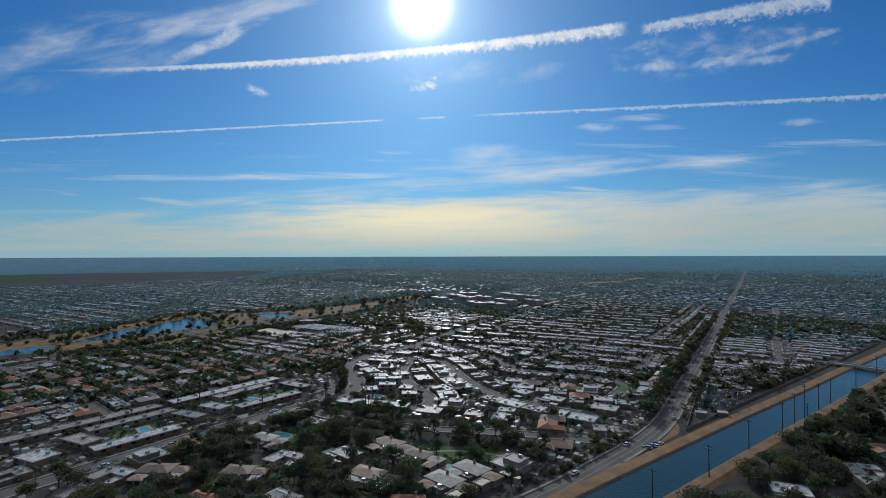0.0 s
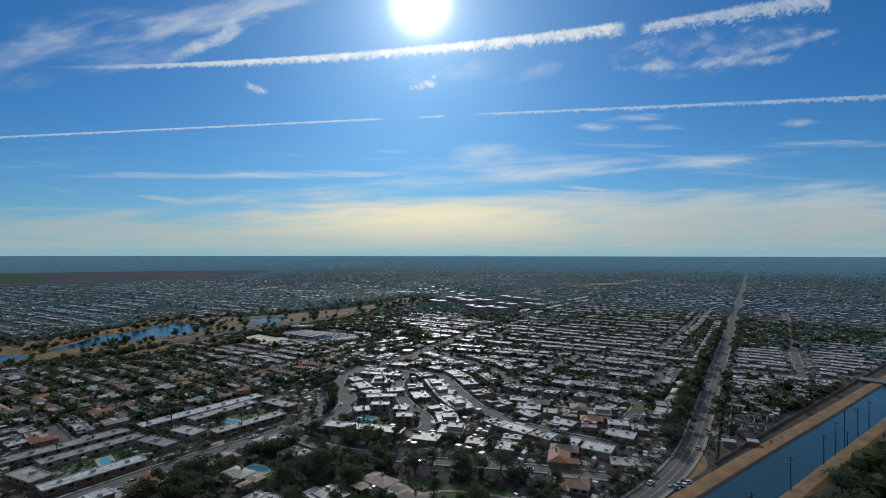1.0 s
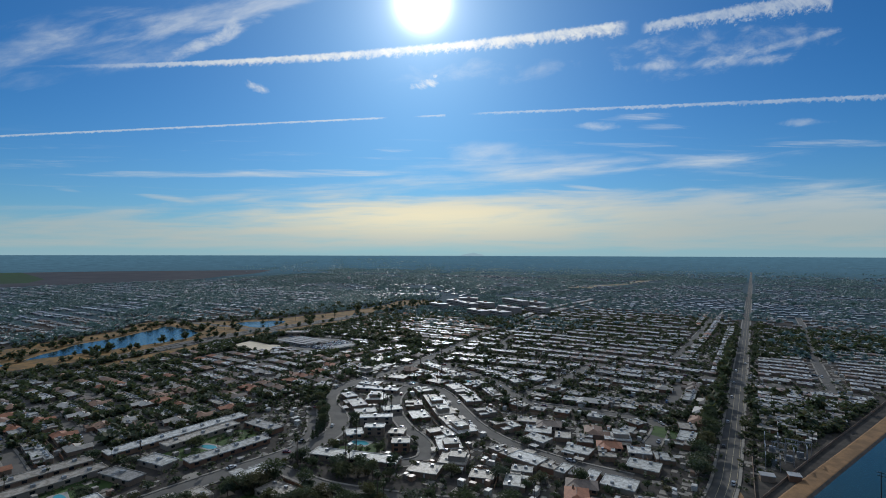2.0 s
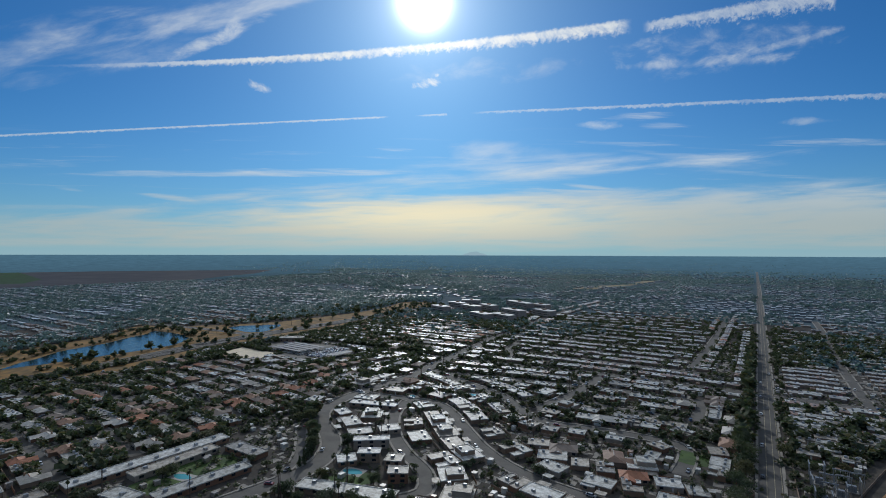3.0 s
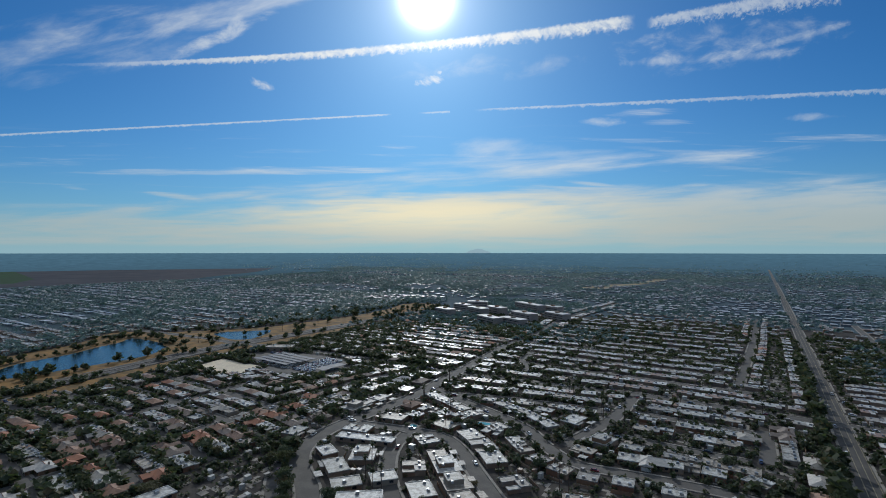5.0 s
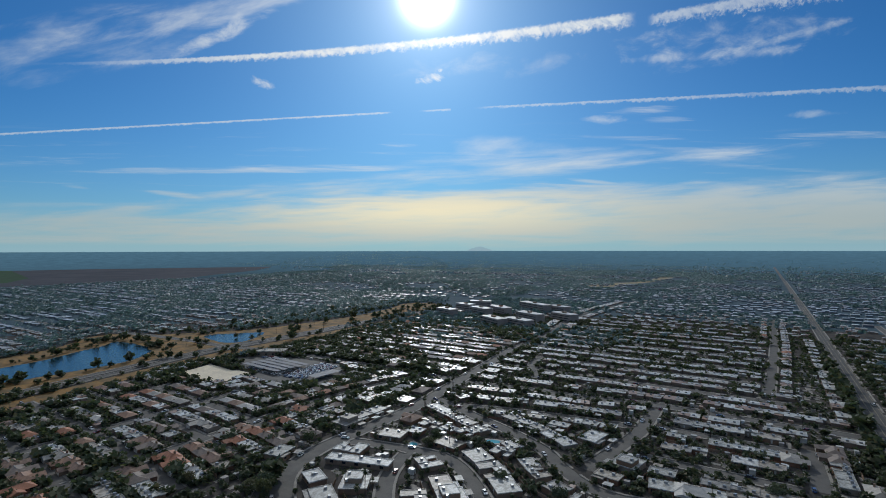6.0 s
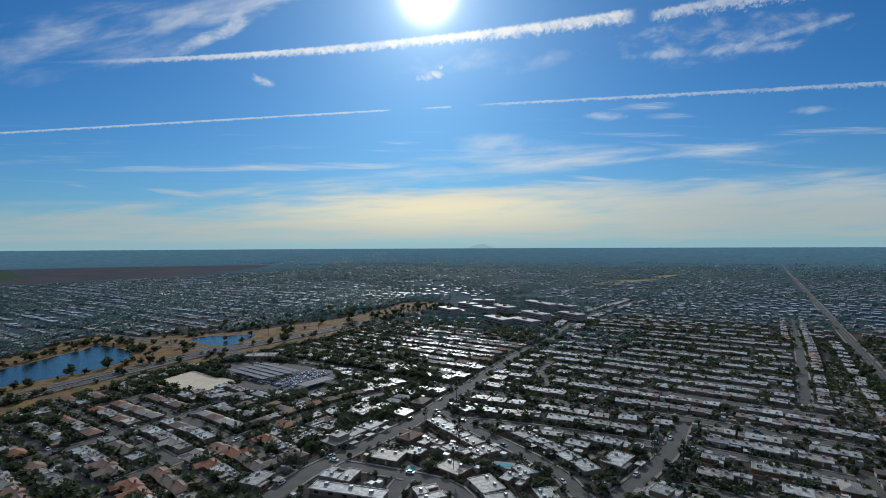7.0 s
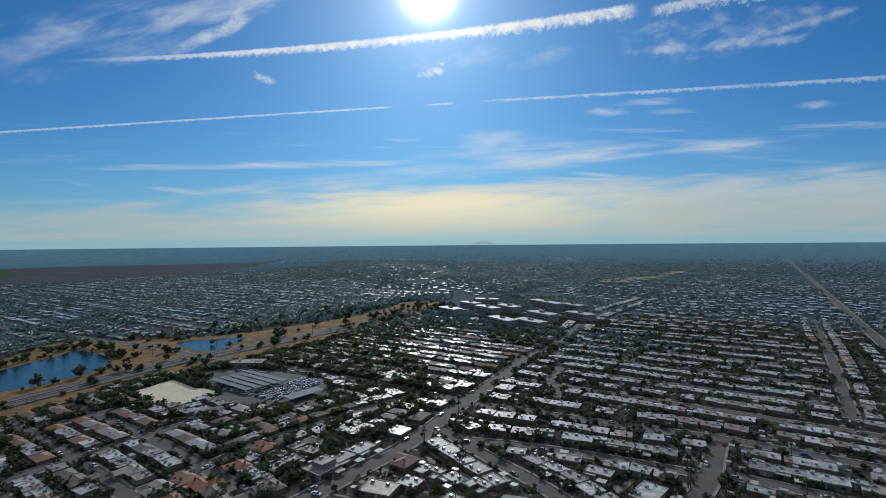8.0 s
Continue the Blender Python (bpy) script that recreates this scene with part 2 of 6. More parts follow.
def leaves(name, stops, island, through_light=0.32, sheen=0.0, wax=(0.7, 0.2)):
    """Foliage whose tint changes from plant to plant and leaf to leaf."""
    made = bpy.data.materials.new(name)
    made.use_nodes = True
    n = Nodes(made.node_tree)
    geo = n.add("ShaderNodeNewGeometry")
    pick = geo.outputs["Random Per Island"] if island else n.add("ShaderNodeObjectInfo").outputs["Random"]
    col = n.ramp(pick, stops)
    g = n.noise(geo.outputs["Position"], 0.9, 3.0, 0.7)
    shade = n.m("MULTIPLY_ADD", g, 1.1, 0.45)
    col = n.mix(1.0, col, n.xyz(shade, shade, shade), "MULTIPLY")
    p = n.add("ShaderNodeBsdfPrincipled")
    n.put(p.inputs["Base Color"], col)
    p.inputs["Roughness"].default_value, p.inputs["Specular IOR Level"].default_value = wax
    p.inputs["Sheen Weight"].default_value, p.inputs["Sheen Roughness"].default_value = sheen, 0.4
    t = n.add("ShaderNodeBsdfTranslucent")
    n.put(t.inputs[0], n.mix(1.0, col, (0.9, 1.05, 0.65), "MULTIPLY"))
    both = n.add("ShaderNodeMixShader")
    both.inputs[0].default_value = through_light
    n.put(both.inputs[1], p.outputs[0])
    n.put(both.inputs[2], t.outputs[0])
    n.put(n.add("ShaderNodeOutputMaterial").inputs[0], both.outputs[0])
    return made


ROOFS = [(0.0, (0.52, 0.51, 0.47)), (0.22, (0.43, 0.42, 0.385)), (0.40, (0.38, 0.335, 0.28)), (0.56, (0.62, 0.61, 0.575)), (0.78, (0.30, 0.285, 0.262)), (0.90, (0.46, 0.41, 0.345))]
TILES = [(0.0, (0.37, 0.15, 0.08)), (0.22, (0.27, 0.165, 0.115)), (0.36, (0.23, 0.175, 0.14)), (0.55, (0.40, 0.355, 0.30)), (0.72, (0.32, 0.18, 0.115)), (0.86, (0.52, 0.475, 0.42))]
STUCCO = [(0.0, (0.235, 0.155, 0.105)), (0.25, (0.27, 0.195, 0.14)), (0.5, (0.22, 0.115, 0.072)), (0.7, (0.30, 0.25, 0.20)), (0.88, (0.25, 0.15, 0.095))]
GREENS = [(0.0, (0.064, 0.082, 0.046)), (0.3, (0.082, 0.098, 0.052)), (0.6, (0.072, 0.092, 0.062)), (0.85, (0.110, 0.110, 0.056)), (1.0, (0.140, 0.112, 0.066))]
# bluish and lifted: haze put into the far foliage's colour
HAZED_GREENS = [(0.0, (0.095, 0.160, 0.200)), (0.5, (0.112, 0.180, 0.222)), (1.0, (0.140, 0.198, 0.222))]
CARS = [(0.0, (0.70, 0.70, 0.70)), (0.3, (0.35, 0.36, 0.38)), (0.5, (0.03, 0.03, 0.035)), (0.65, (0.75, 0.74, 0.70)), (0.8, (0.20, 0.03, 0.03)), (0.9, (0.05, 0.09, 0.20))]
M_GROUND = mat("desert_yard", (0.090, 0.080, 0.070), (0.054, 0.050, 0.046), 11.0, 0.95, 1.6, 0.10, spec=0.05)
M_ASPHALT = mat("asphalt", (0.086, 0.078, 0.068), (0.062, 0.057, 0.051), 12.0, 0.8, 0.7, 0.01, 0.35)
M_STREET = mat("worn_street", (0.118, 0.108, 0.096), (0.088, 0.081, 0.073), 10.0, 0.85, 0.7, 0.01, 0.3)
M_WALKWAY = mat("pavement", (0.27, 0.245, 0.21), (0.21, 0.19, 0.165), 6.0, 0.85, 0.5, 0.01)
M_LINE = mat("lane_paint", (0.42, 0.35, 0.20), (0.34, 0.29, 0.18), 3.0, 0.7)
M_BANK = mat("canal_bank_dirt", (0.265, 0.150, 0.070), (0.170, 0.100, 0.050), 9.0, 0.95, 1.2, 0.06)
M_LINING = mat("canal_lining", (0.12, 0.10, 0.085), (0.08, 0.07, 0.06), 5.0, 0.9, 0.8, 0.03)
M_CANAL = water("canal_water", (0.014, 0.052, 0.056), 0.10, 0.16)
M_LAKE = water("lake_water", (0.010, 0.036, 0.052), 0.12, 0.10)
M_POOL = water("pool_water", (0.10, 0.42, 0.46), 0.01, 0.05)
M_DRY = mat("dry_fairway", (0.260, 0.140, 0.040), (0.120, 0.080, 0.034), 14.0, 0.95, 2.0, 0.08)
M_PALEDRY = mat("bleached_fairway", (0.30, 0.23, 0.12), (0.16, 0.145, 0.095), 26.0, 0.95, 5.0)
M_LAWN = mat("lawn", (0.060, 0.105, 0.024), (0.040, 0.070, 0.020), 8.0, 0.9, 0.8, 0.05)
M_SAND = mat("graded_lot", (0.72, 0.61, 0.45), (0.64, 0.54, 0.40), 14.0, 0.95, 2.0, 0.03)
M_FIELD = mat("ploughed_field", (0.088, 0.086, 0.094), (0.068, 0.070, 0.080), 160.0, 0.95, 20.0, spec=0.02)
M_CROP = mat("green_crop", (0.056, 0.096, 0.052), (0.060, 0.084, 0.056), 120.0, 0.95, 20.0, spec=0.02)
M_ROOF = mat("roof_coating", (0.6, 0.6, 0.58), (0.52, 0.50, 0.47), 2.0, 0.54, 0.8, 0.03, 0.20, ramp=ROOFS, grain=0.42)
M_TILE = mat("roof_tiles", (0.3, 0.2, 0.1), (0.75, 0.78, 0.80), 2.0, 0.75, 0.35, 0.05, 0.4, ramp=TILES)
M_CLAY = mat("clay_tiles", (0.3, 0.2, 0.1), (0.72, 0.70, 0.68), 2.5, 0.7, 0.4, 0.05, 0.4, ramp=[(0.0, (0.28, 0.18, 0.12)), (0.4, (0.34, 0.25, 0.185)), (0.7, (0.20, 0.14, 0.105)), (0.85, (0.42, 0.38, 0.32))], grain=0.5)
M_STUCCO = mat("stucco", (0.4, 0.3, 0.2), (0.85, 0.84, 0.82), 3.0, 0.9, 0.6, 0.01, ramp=STUCCO, grain=0.15)
M_FARROOF = mat("far_roofs", (0.5, 0.5, 0.5), (0.68, 0.65, 0.60), 2.4, 0.46, 1.0, 0.0, 0.45, ramp=ROOFS[:4] + [(0.70, (0.30, 0.27, 0.24)), (0.88, (0.30, 0.19, 0.13))], island=True, grain=0.2)
M_FARWALL = mat("far_walls", (0.23, 0.165, 0.122), (0.17, 0.125, 0.097), 30.0, 0.9, 3.0)
M_METAL = mat("galvanised_metal", (0.34, 0.35, 0.36), (0.26, 0.27, 0.28), 1.5, 0.45, 0.3, 0.0, 0.5, 0.6)
M_POLE = mat("creosoted_wood", (0.055, 0.042, 0.032), (0.035, 0.028, 0.022), 1.0, 0.9, 0.2)
M_GLASS = mat("window_glass", (0.015, 0.02, 0.025), (0.02, 0.025, 0.03), 3.0, 0.15, 1.0, 0.0, 0.6)
M_TRIM = mat("painted_trim", (0.55, 0.52, 0.47), (0.46, 0.43, 0.38), 2.0, 0.7, 0.4)
M_PAINT = mat("car_paint", (0.5, 0.5, 0.5), (0.92, 0.92, 0.92), 4.0, 0.30, 1.0, 0.0, 0.6, ramp=CARS, grain=0.05)
M_TYRE = mat("tyre_rubber", (0.02, 0.02, 0.02), (0.03, 0.03, 0.03), 1.0, 0.9)
M_BARK = mat("bark", (0.10, 0.075, 0.055), (0.07, 0.05, 0.04), 0.8, 0.95, 0.15, 0.02)
M_LEAF = leaves("leaves", GREENS, False, 0.40)
M_PALM = leaves("palm_fronds", [(0.0, (0.04, 0.055, 0.022)), (1.0, (0.07, 0.075, 0.035))], False)
# blue tint, sheen and gloss imitate haze over the distant trees
M_HAZED_LEAVES = leaves("distant_leaves", HAZED_GREENS, True, 0.45, 0.12, (0.45, 0.7))
M_MID = leaves("garden_leaves", GREENS, True, 0.40)
M_CONCRETE = mat("concrete", (0.40, 0.37, 0.33), (0.32, 0.30, 0.27), 4.0, 0.85, 0.5, 0.01)
M_BRICK = mat("brown_cladding", (0.33, 0.285, 0.25), (0.27, 0.235, 0.21), 6.0, 0.85, 0.8, 0.01)
M_WHITEROOF = mat("white_membrane", (0.42, 0.41, 0.40), (0.28, 0.275, 0.27), 8.0, 0.55, 2.0, 0.0, 0.3)
M_SOLAR = mat("canopy_panels", (0.13, 0.135, 0.15), (0.09, 0.095, 0.11), 5.0, 0.7, 1.0, 0.0, 0.5)
# haze is put into this ground's bluish base colour
M_HAZED_SCRUB = mat("distant_scrub", (0.060, 0.092, 0.112), (0.086, 0.118, 0.132), 40.0, 0.95, 12.0, spec=0.02, sheen=0.0)


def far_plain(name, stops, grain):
    """The plain seen through miles of air: a glowing backdrop, haze put into its colour, with streaks of fields and
    trees, paler farther out.
    """
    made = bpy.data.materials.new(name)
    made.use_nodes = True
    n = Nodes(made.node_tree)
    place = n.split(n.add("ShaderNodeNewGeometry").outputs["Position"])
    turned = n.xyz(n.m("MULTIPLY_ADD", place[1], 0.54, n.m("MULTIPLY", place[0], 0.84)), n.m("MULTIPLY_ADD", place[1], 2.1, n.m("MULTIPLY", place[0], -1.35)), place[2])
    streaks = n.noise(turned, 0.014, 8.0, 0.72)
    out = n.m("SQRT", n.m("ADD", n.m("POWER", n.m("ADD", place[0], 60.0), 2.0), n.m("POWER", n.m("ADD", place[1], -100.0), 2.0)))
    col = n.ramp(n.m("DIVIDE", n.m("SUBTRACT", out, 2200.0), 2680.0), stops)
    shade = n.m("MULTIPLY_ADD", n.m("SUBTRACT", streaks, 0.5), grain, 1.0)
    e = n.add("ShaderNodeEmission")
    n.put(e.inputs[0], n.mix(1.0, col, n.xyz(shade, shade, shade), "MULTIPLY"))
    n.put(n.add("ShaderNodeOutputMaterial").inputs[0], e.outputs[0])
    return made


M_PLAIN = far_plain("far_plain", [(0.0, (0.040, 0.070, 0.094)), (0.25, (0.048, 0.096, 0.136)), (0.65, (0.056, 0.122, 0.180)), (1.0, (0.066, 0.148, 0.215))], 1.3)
# the hill gives off one even haze colour too
M_PEAK = far_plain("far_peak", [(0.0, (0.27, 0.40, 0.47)), (1.0, (0.27, 0.40, 0.47))], 0.05)
M_FARTILE = mat("far_tiles", (0.3, 0.2, 0.1), (0.75, 0.78, 0.80), 3.0, 0.75, 0.8, 0.0, 0.4, ramp=TILES, island=True)
# grey-blue roof and wall tones stand in for haze over the far houses
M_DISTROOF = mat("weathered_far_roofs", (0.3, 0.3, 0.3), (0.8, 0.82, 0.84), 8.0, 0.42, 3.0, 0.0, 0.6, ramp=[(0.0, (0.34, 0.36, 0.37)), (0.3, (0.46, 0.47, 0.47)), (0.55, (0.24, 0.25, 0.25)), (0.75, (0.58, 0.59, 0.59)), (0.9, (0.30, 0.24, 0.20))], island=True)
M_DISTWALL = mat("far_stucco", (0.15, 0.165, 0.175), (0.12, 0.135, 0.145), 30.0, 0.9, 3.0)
M_FARPAINT = mat("parked_car_paint", (0.5, 0.5, 0.5), (0.92, 0.92, 0.92), 4.0, 0.30, 1.0, 0.0, 0.6, ramp=CARS, island=True, grain=0.05)


# ---- mesh helpers ----
class Shape:
    """Collects quads and triangles for one mesh."""

    def __init__(self):
        self.v, self.f = [], []

    def face(self, *pts):
        k = len(self.v)
        self.v += [tuple(p) for p in pts]
        self.f.append(tuple(range(k, k + len(pts))))

    def solid(self, bottom, top):
        """A prism between two rings of the same number of points (counter-clockwise from above)."""
        k, n = len(self.v), len(bottom)
        self.v += [tuple(p) for p in bottom] + [tuple(p) for p in top]
        self.f.append(tuple(range(k + n - 1, k - 1, -1)))
        self.f.append(tuple(range(k + n, k + 2 * n)))
        for i in range(n):
            j = (i + 1) % n
            self.f.append((k + i, k + j, k + n + j, k + n + i))
        return self

    def box(self, x0, y0, z0, x1, y1, z1, inset=0.0):
        i = inset
        return self.solid([(x0, y0, z0), (x1, y0, z0), (x1, y1, z0), (x0, y1, z0)],
                          [(x0 + i, y0 + i, z1), (x1 - i, y0 + i, z1), (x1 - i, y1 - i, z1), (x0 + i, y1 - i, z1)])

    def tube(self, points, radii, sides=6):
        for (a, ra), (b, rb) in zip(zip(points, radii), zip(points[1:], radii[1:])):
            a, b = Vector(a), Vector(b)
            q = (b - a).to_track_quat("Z", "Y")
            ring = [Vector((math.cos(2 * math.pi * i / sides), math.sin(2 * math.pi * i / sides), 0)) for i in range(sides)]
            self.solid([a + q @ (r * ra) for r in ring], [b + q @ (r * rb) for r in ring])
        return self

    def mesh(self, name, material):
        me = bpy.data.meshes.new(name)
        me.from_pydata(self.v, [], self.f)
        me.materials.append(material)
        me.update()
        return me


def part(name, shape, material, parent=None, label=""):
    me = shape if isinstance(shape, bpy.types.Mesh) else shape.mesh(name, material)
    ob = new(name, me)
    ob.parent = parent
    return tagged(ob, label) if label else ob


def thing(name, label, category, group="", m=None):
    ob = new(name)
    if m is not None:
        ob.matrix_basis = m
    return tagged(ob, label, category, group)


def structure(name, shape, material, label, category):
    return tagged(part(name, shape, material), label, category, kind="structure")


# ---- occupancy of the plan: 1 m cells ----
OX, OY, NX, NY = -1500, -60, 2000, 1700
taken = np.zeros((NX, NY), np.uint8)  # 1 road, 2 water and open land, 3 building


def cell(x, y):
    return min(max(int(x - OX), 0), NX - 1), min(max(int(y - OY), 0), NY - 1)


def claim(points, radius, value):
    r = int(math.ceil(radius))
    for x, y in points:
        i, j = cell(x, y)
        taken[max(i - r, 0):i + r + 1, max(j - r, 0):j + r + 1] = value


def rect_points(cx, cy, w, d, turn, step=1.5):
    c, s = math.cos(turn), math.sin(turn)
    nx, ny = max(2, int(w / step) + 1), max(2, int(d / step) + 1)
    for a in np.linspace(-w / 2, w / 2, nx):
        for b in np.linspace(-d / 2, d / 2, ny):
            yield cx + a * c - b * s, cy + a * s + b * c


def free(cx, cy, w, d, turn):
    return all(taken[cell(x, y)] == 0 for x, y in rect_points(cx, cy, w, d, turn))


def in_view(x, y, margin=49.0):
    dx, dy = x - 45, y + 60
    return math.degrees(abs(math.atan2(dx * 0.841 + dy * 0.541, dy * 0.841 - dx * 0.541))) < margin


def path_gap(x, y):
    """Distance on the ground from the flight line."""
    a, b, p = Vector((10, -8)), Vector((-138, 215)), Vector((x, y))
    s = max(0.0, min(1.0, (p - a).dot(b - a) / (b - a).length_squared))
    return (p - a - (b - a) * s).length


def smooth(points, step=6.0):
    """A rounded line through map points, in metres."""
    p = [Vector((x * U, y * U)) for x, y in points]
    p = [p[0] * 2 - p[1]] + p + [p[-1] * 2 - p[-2]]
    out = []
    for a, b, c, d in zip(p, p[1:], p[2:], p[3:]):
        n = max(1, int((c - b).length / step))
        for k in range(n):
            s = k / n
            out.append(0.5 * (2 * b + (c - a) * s + (2 * a - 5 * b + 4 * c - d) * s * s + (3 * b - a - 3 * c + d) * s ** 3))
    return out + [p[-2]]


def normals(line):
    out = []
    for i in range(len(line)):
        t = (line[min(i + 1, len(line) - 1)] - line[max(i - 1, 0)]).normalized()
        out.append(Vector((t.y, -t.x)))
    return out


def ribbon(shape, line, profile, keep=None):
    """Sweeps a profile of (offset, height) along a line."""
    ns = normals(line)
    for i in range(len(line) - 1):
        if keep and not keep(line[i], ns[i]):
            continue
        for (o0, z0), (o1, z1) in zip(profile, profile[1:]):
            a, b = line[i] + ns[i] * o0, line[i] + ns[i] * o1
            c, d = line[i + 1] + ns[i + 1] * o1, line[i + 1] + ns[i + 1] * o0
            shape.face((*b, z1), (*a, z0), (*d, z0), (*c, z1))
    return shape


def blob(points, z, wobble=0.06, fine=5):
    """An organic outline through map points; returns a flat ring in metres."""
    line = smooth(points + [points[0]], 5.0)[:-1]
    mid = sum(line, Vector((0, 0))) / len(line)
    return [(*(mid + (p - mid) * (1 + wobble * noise.noise((p.x * 0.07, p.y * 0.07, 3.0)))), z) for p in line]


def sheet(name, ring, material, label, category):
    s = Shape()
    s.face(*ring)
    ob = structure(name, s, material, label, category)
    return ob


def fill_ring(ring, value):
    xs, ys = [p[0] for p in ring], [p[1] for p in ring]
    gx, gy = np.meshgrid(np.arange(min(xs), max(xs)), np.arange(min(ys), max(ys)), indexing="ij")
    odd = np.zeros(gx.shape, bool)
    for i in range(len(ring)):
        (x1, y1), (x2, y2) = ring[i][:2], ring[(i + 1) % len(ring)][:2]
        if y1 != y2:
            odd ^= ((y1 > gy) != (y2 > gy)) & (gx < (x2 - x1) * (gy - y1) / (y2 - y1) + x1)
    ii = np.clip((gx[odd] - OX).astype(int), 0, NX - 1)
    jj = np.clip((gy[odd] - OY).astype(int), 0, NY - 1)
    taken[ii, jj] = value


# ---- the ground: one sheet to the horizon, raised far off to fit the camera's view ----
g = Shape()
radii = [0, 150, 400, 900, 1500, 2200, 2600, 3000, 3600, 3950, 4250, 4560, 4880]
rise = [0, 0, 0, 0, 0, 0, 0, 0, 0, 12, 38, 67, 92]
sides = 180
rings = []
for r, z in zip(radii, rise):
    rings.append([(-60 + r * math.cos(2 * math.pi * k / sides), 100 + r * math.sin(2 * math.pi * k / sides),
                   z) for k in range(sides)])
for a, b in zip(rings, rings[1:]):
    for k in range(sides):
        j = (k + 1) % sides
        if a is rings[0]:
            g.face(a[0], b[k], b[j])
        else:
            g.face(a[k], b[k], b[j], a[j])
structure("ground", g, M_GROUND, "flat desert plain of gravel yards and bare soil reaching the horizon", "ground")


def ground_z(x, y):
    return float(np.interp(math.hypot(x + 60, y - 100), radii, rise))


def annulus(name, r0, r1, lift, material, label, category):
    """A ring of the far ground ahead of the flight, laid just above the sheet."""
    s = Shape()
    rr = [r for r in radii if r0 <= r <= r1]
    for a, b in zip(rr, rr[1:]):
        for k in range(10, 122):
            quad = []
            for r, q in ((a, k), (b, k), (b, k + 1), (a, k + 1)):
                t = 2 * math.pi * q / sides + 0.35
                x, y = -60 + r * math.cos(t), 100 + r * math.sin(t)
                quad.append((x, y, ground_z(x, y) + lift))
            s.face(*quad)
    structure(name, s, material, label, category)


annulus("scrubland", 900, 2200, 0.012, M_HAZED_SCRUB, "dark scrub and tree cover of the far plain, tinted blue for haze", "ground")
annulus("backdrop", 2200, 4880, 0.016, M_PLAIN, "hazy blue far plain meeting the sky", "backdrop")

# ---- canal ----
canal = smooth([(-60, -2), (-39, 60), (-22.3, 108), (4.8, 181.2), (26, 236.6), (49.2, 298.8), (76, 369), (112, 475), (170, 640)], 7.0)
HALF = 9.8
s = ribbon(Shape(), canal, [(-HALF - 9.5, 0.0), (-HALF - 8.0, 1.1), (-HALF - 1.6, 1.25), (-HALF - 1.1, 1.1)])
ribbon(s, canal, [(HALF + 1.1, 1.1), (HALF + 1.6, 1.25), (HALF + 6.2, 1.15), (HALF + 8.6, 0.0)])
structure("canal_bank", s, M_BANK, "orange packed-dirt service road along both canal banks", "canal bank")
s = ribbon(Shape(), canal, [(-HALF - 1.1, 1.1), (-HALF + 0.6, 0.12)])
ribbon(s, canal, [(HALF - 0.6, 0.12), (HALF + 1.1, 1.1)])
structure("canal_lining", s, M_LINING, "dark sloping concrete lining of the canal", "canal lining")
s = ribbon(Shape(), canal, [(-HALF, 0.35), (HALF, 0.35)])
structure("water", s, M_CANAL, "still dark teal canal water reflecting the sky", "water")
claim(canal, HALF + 13, 2)

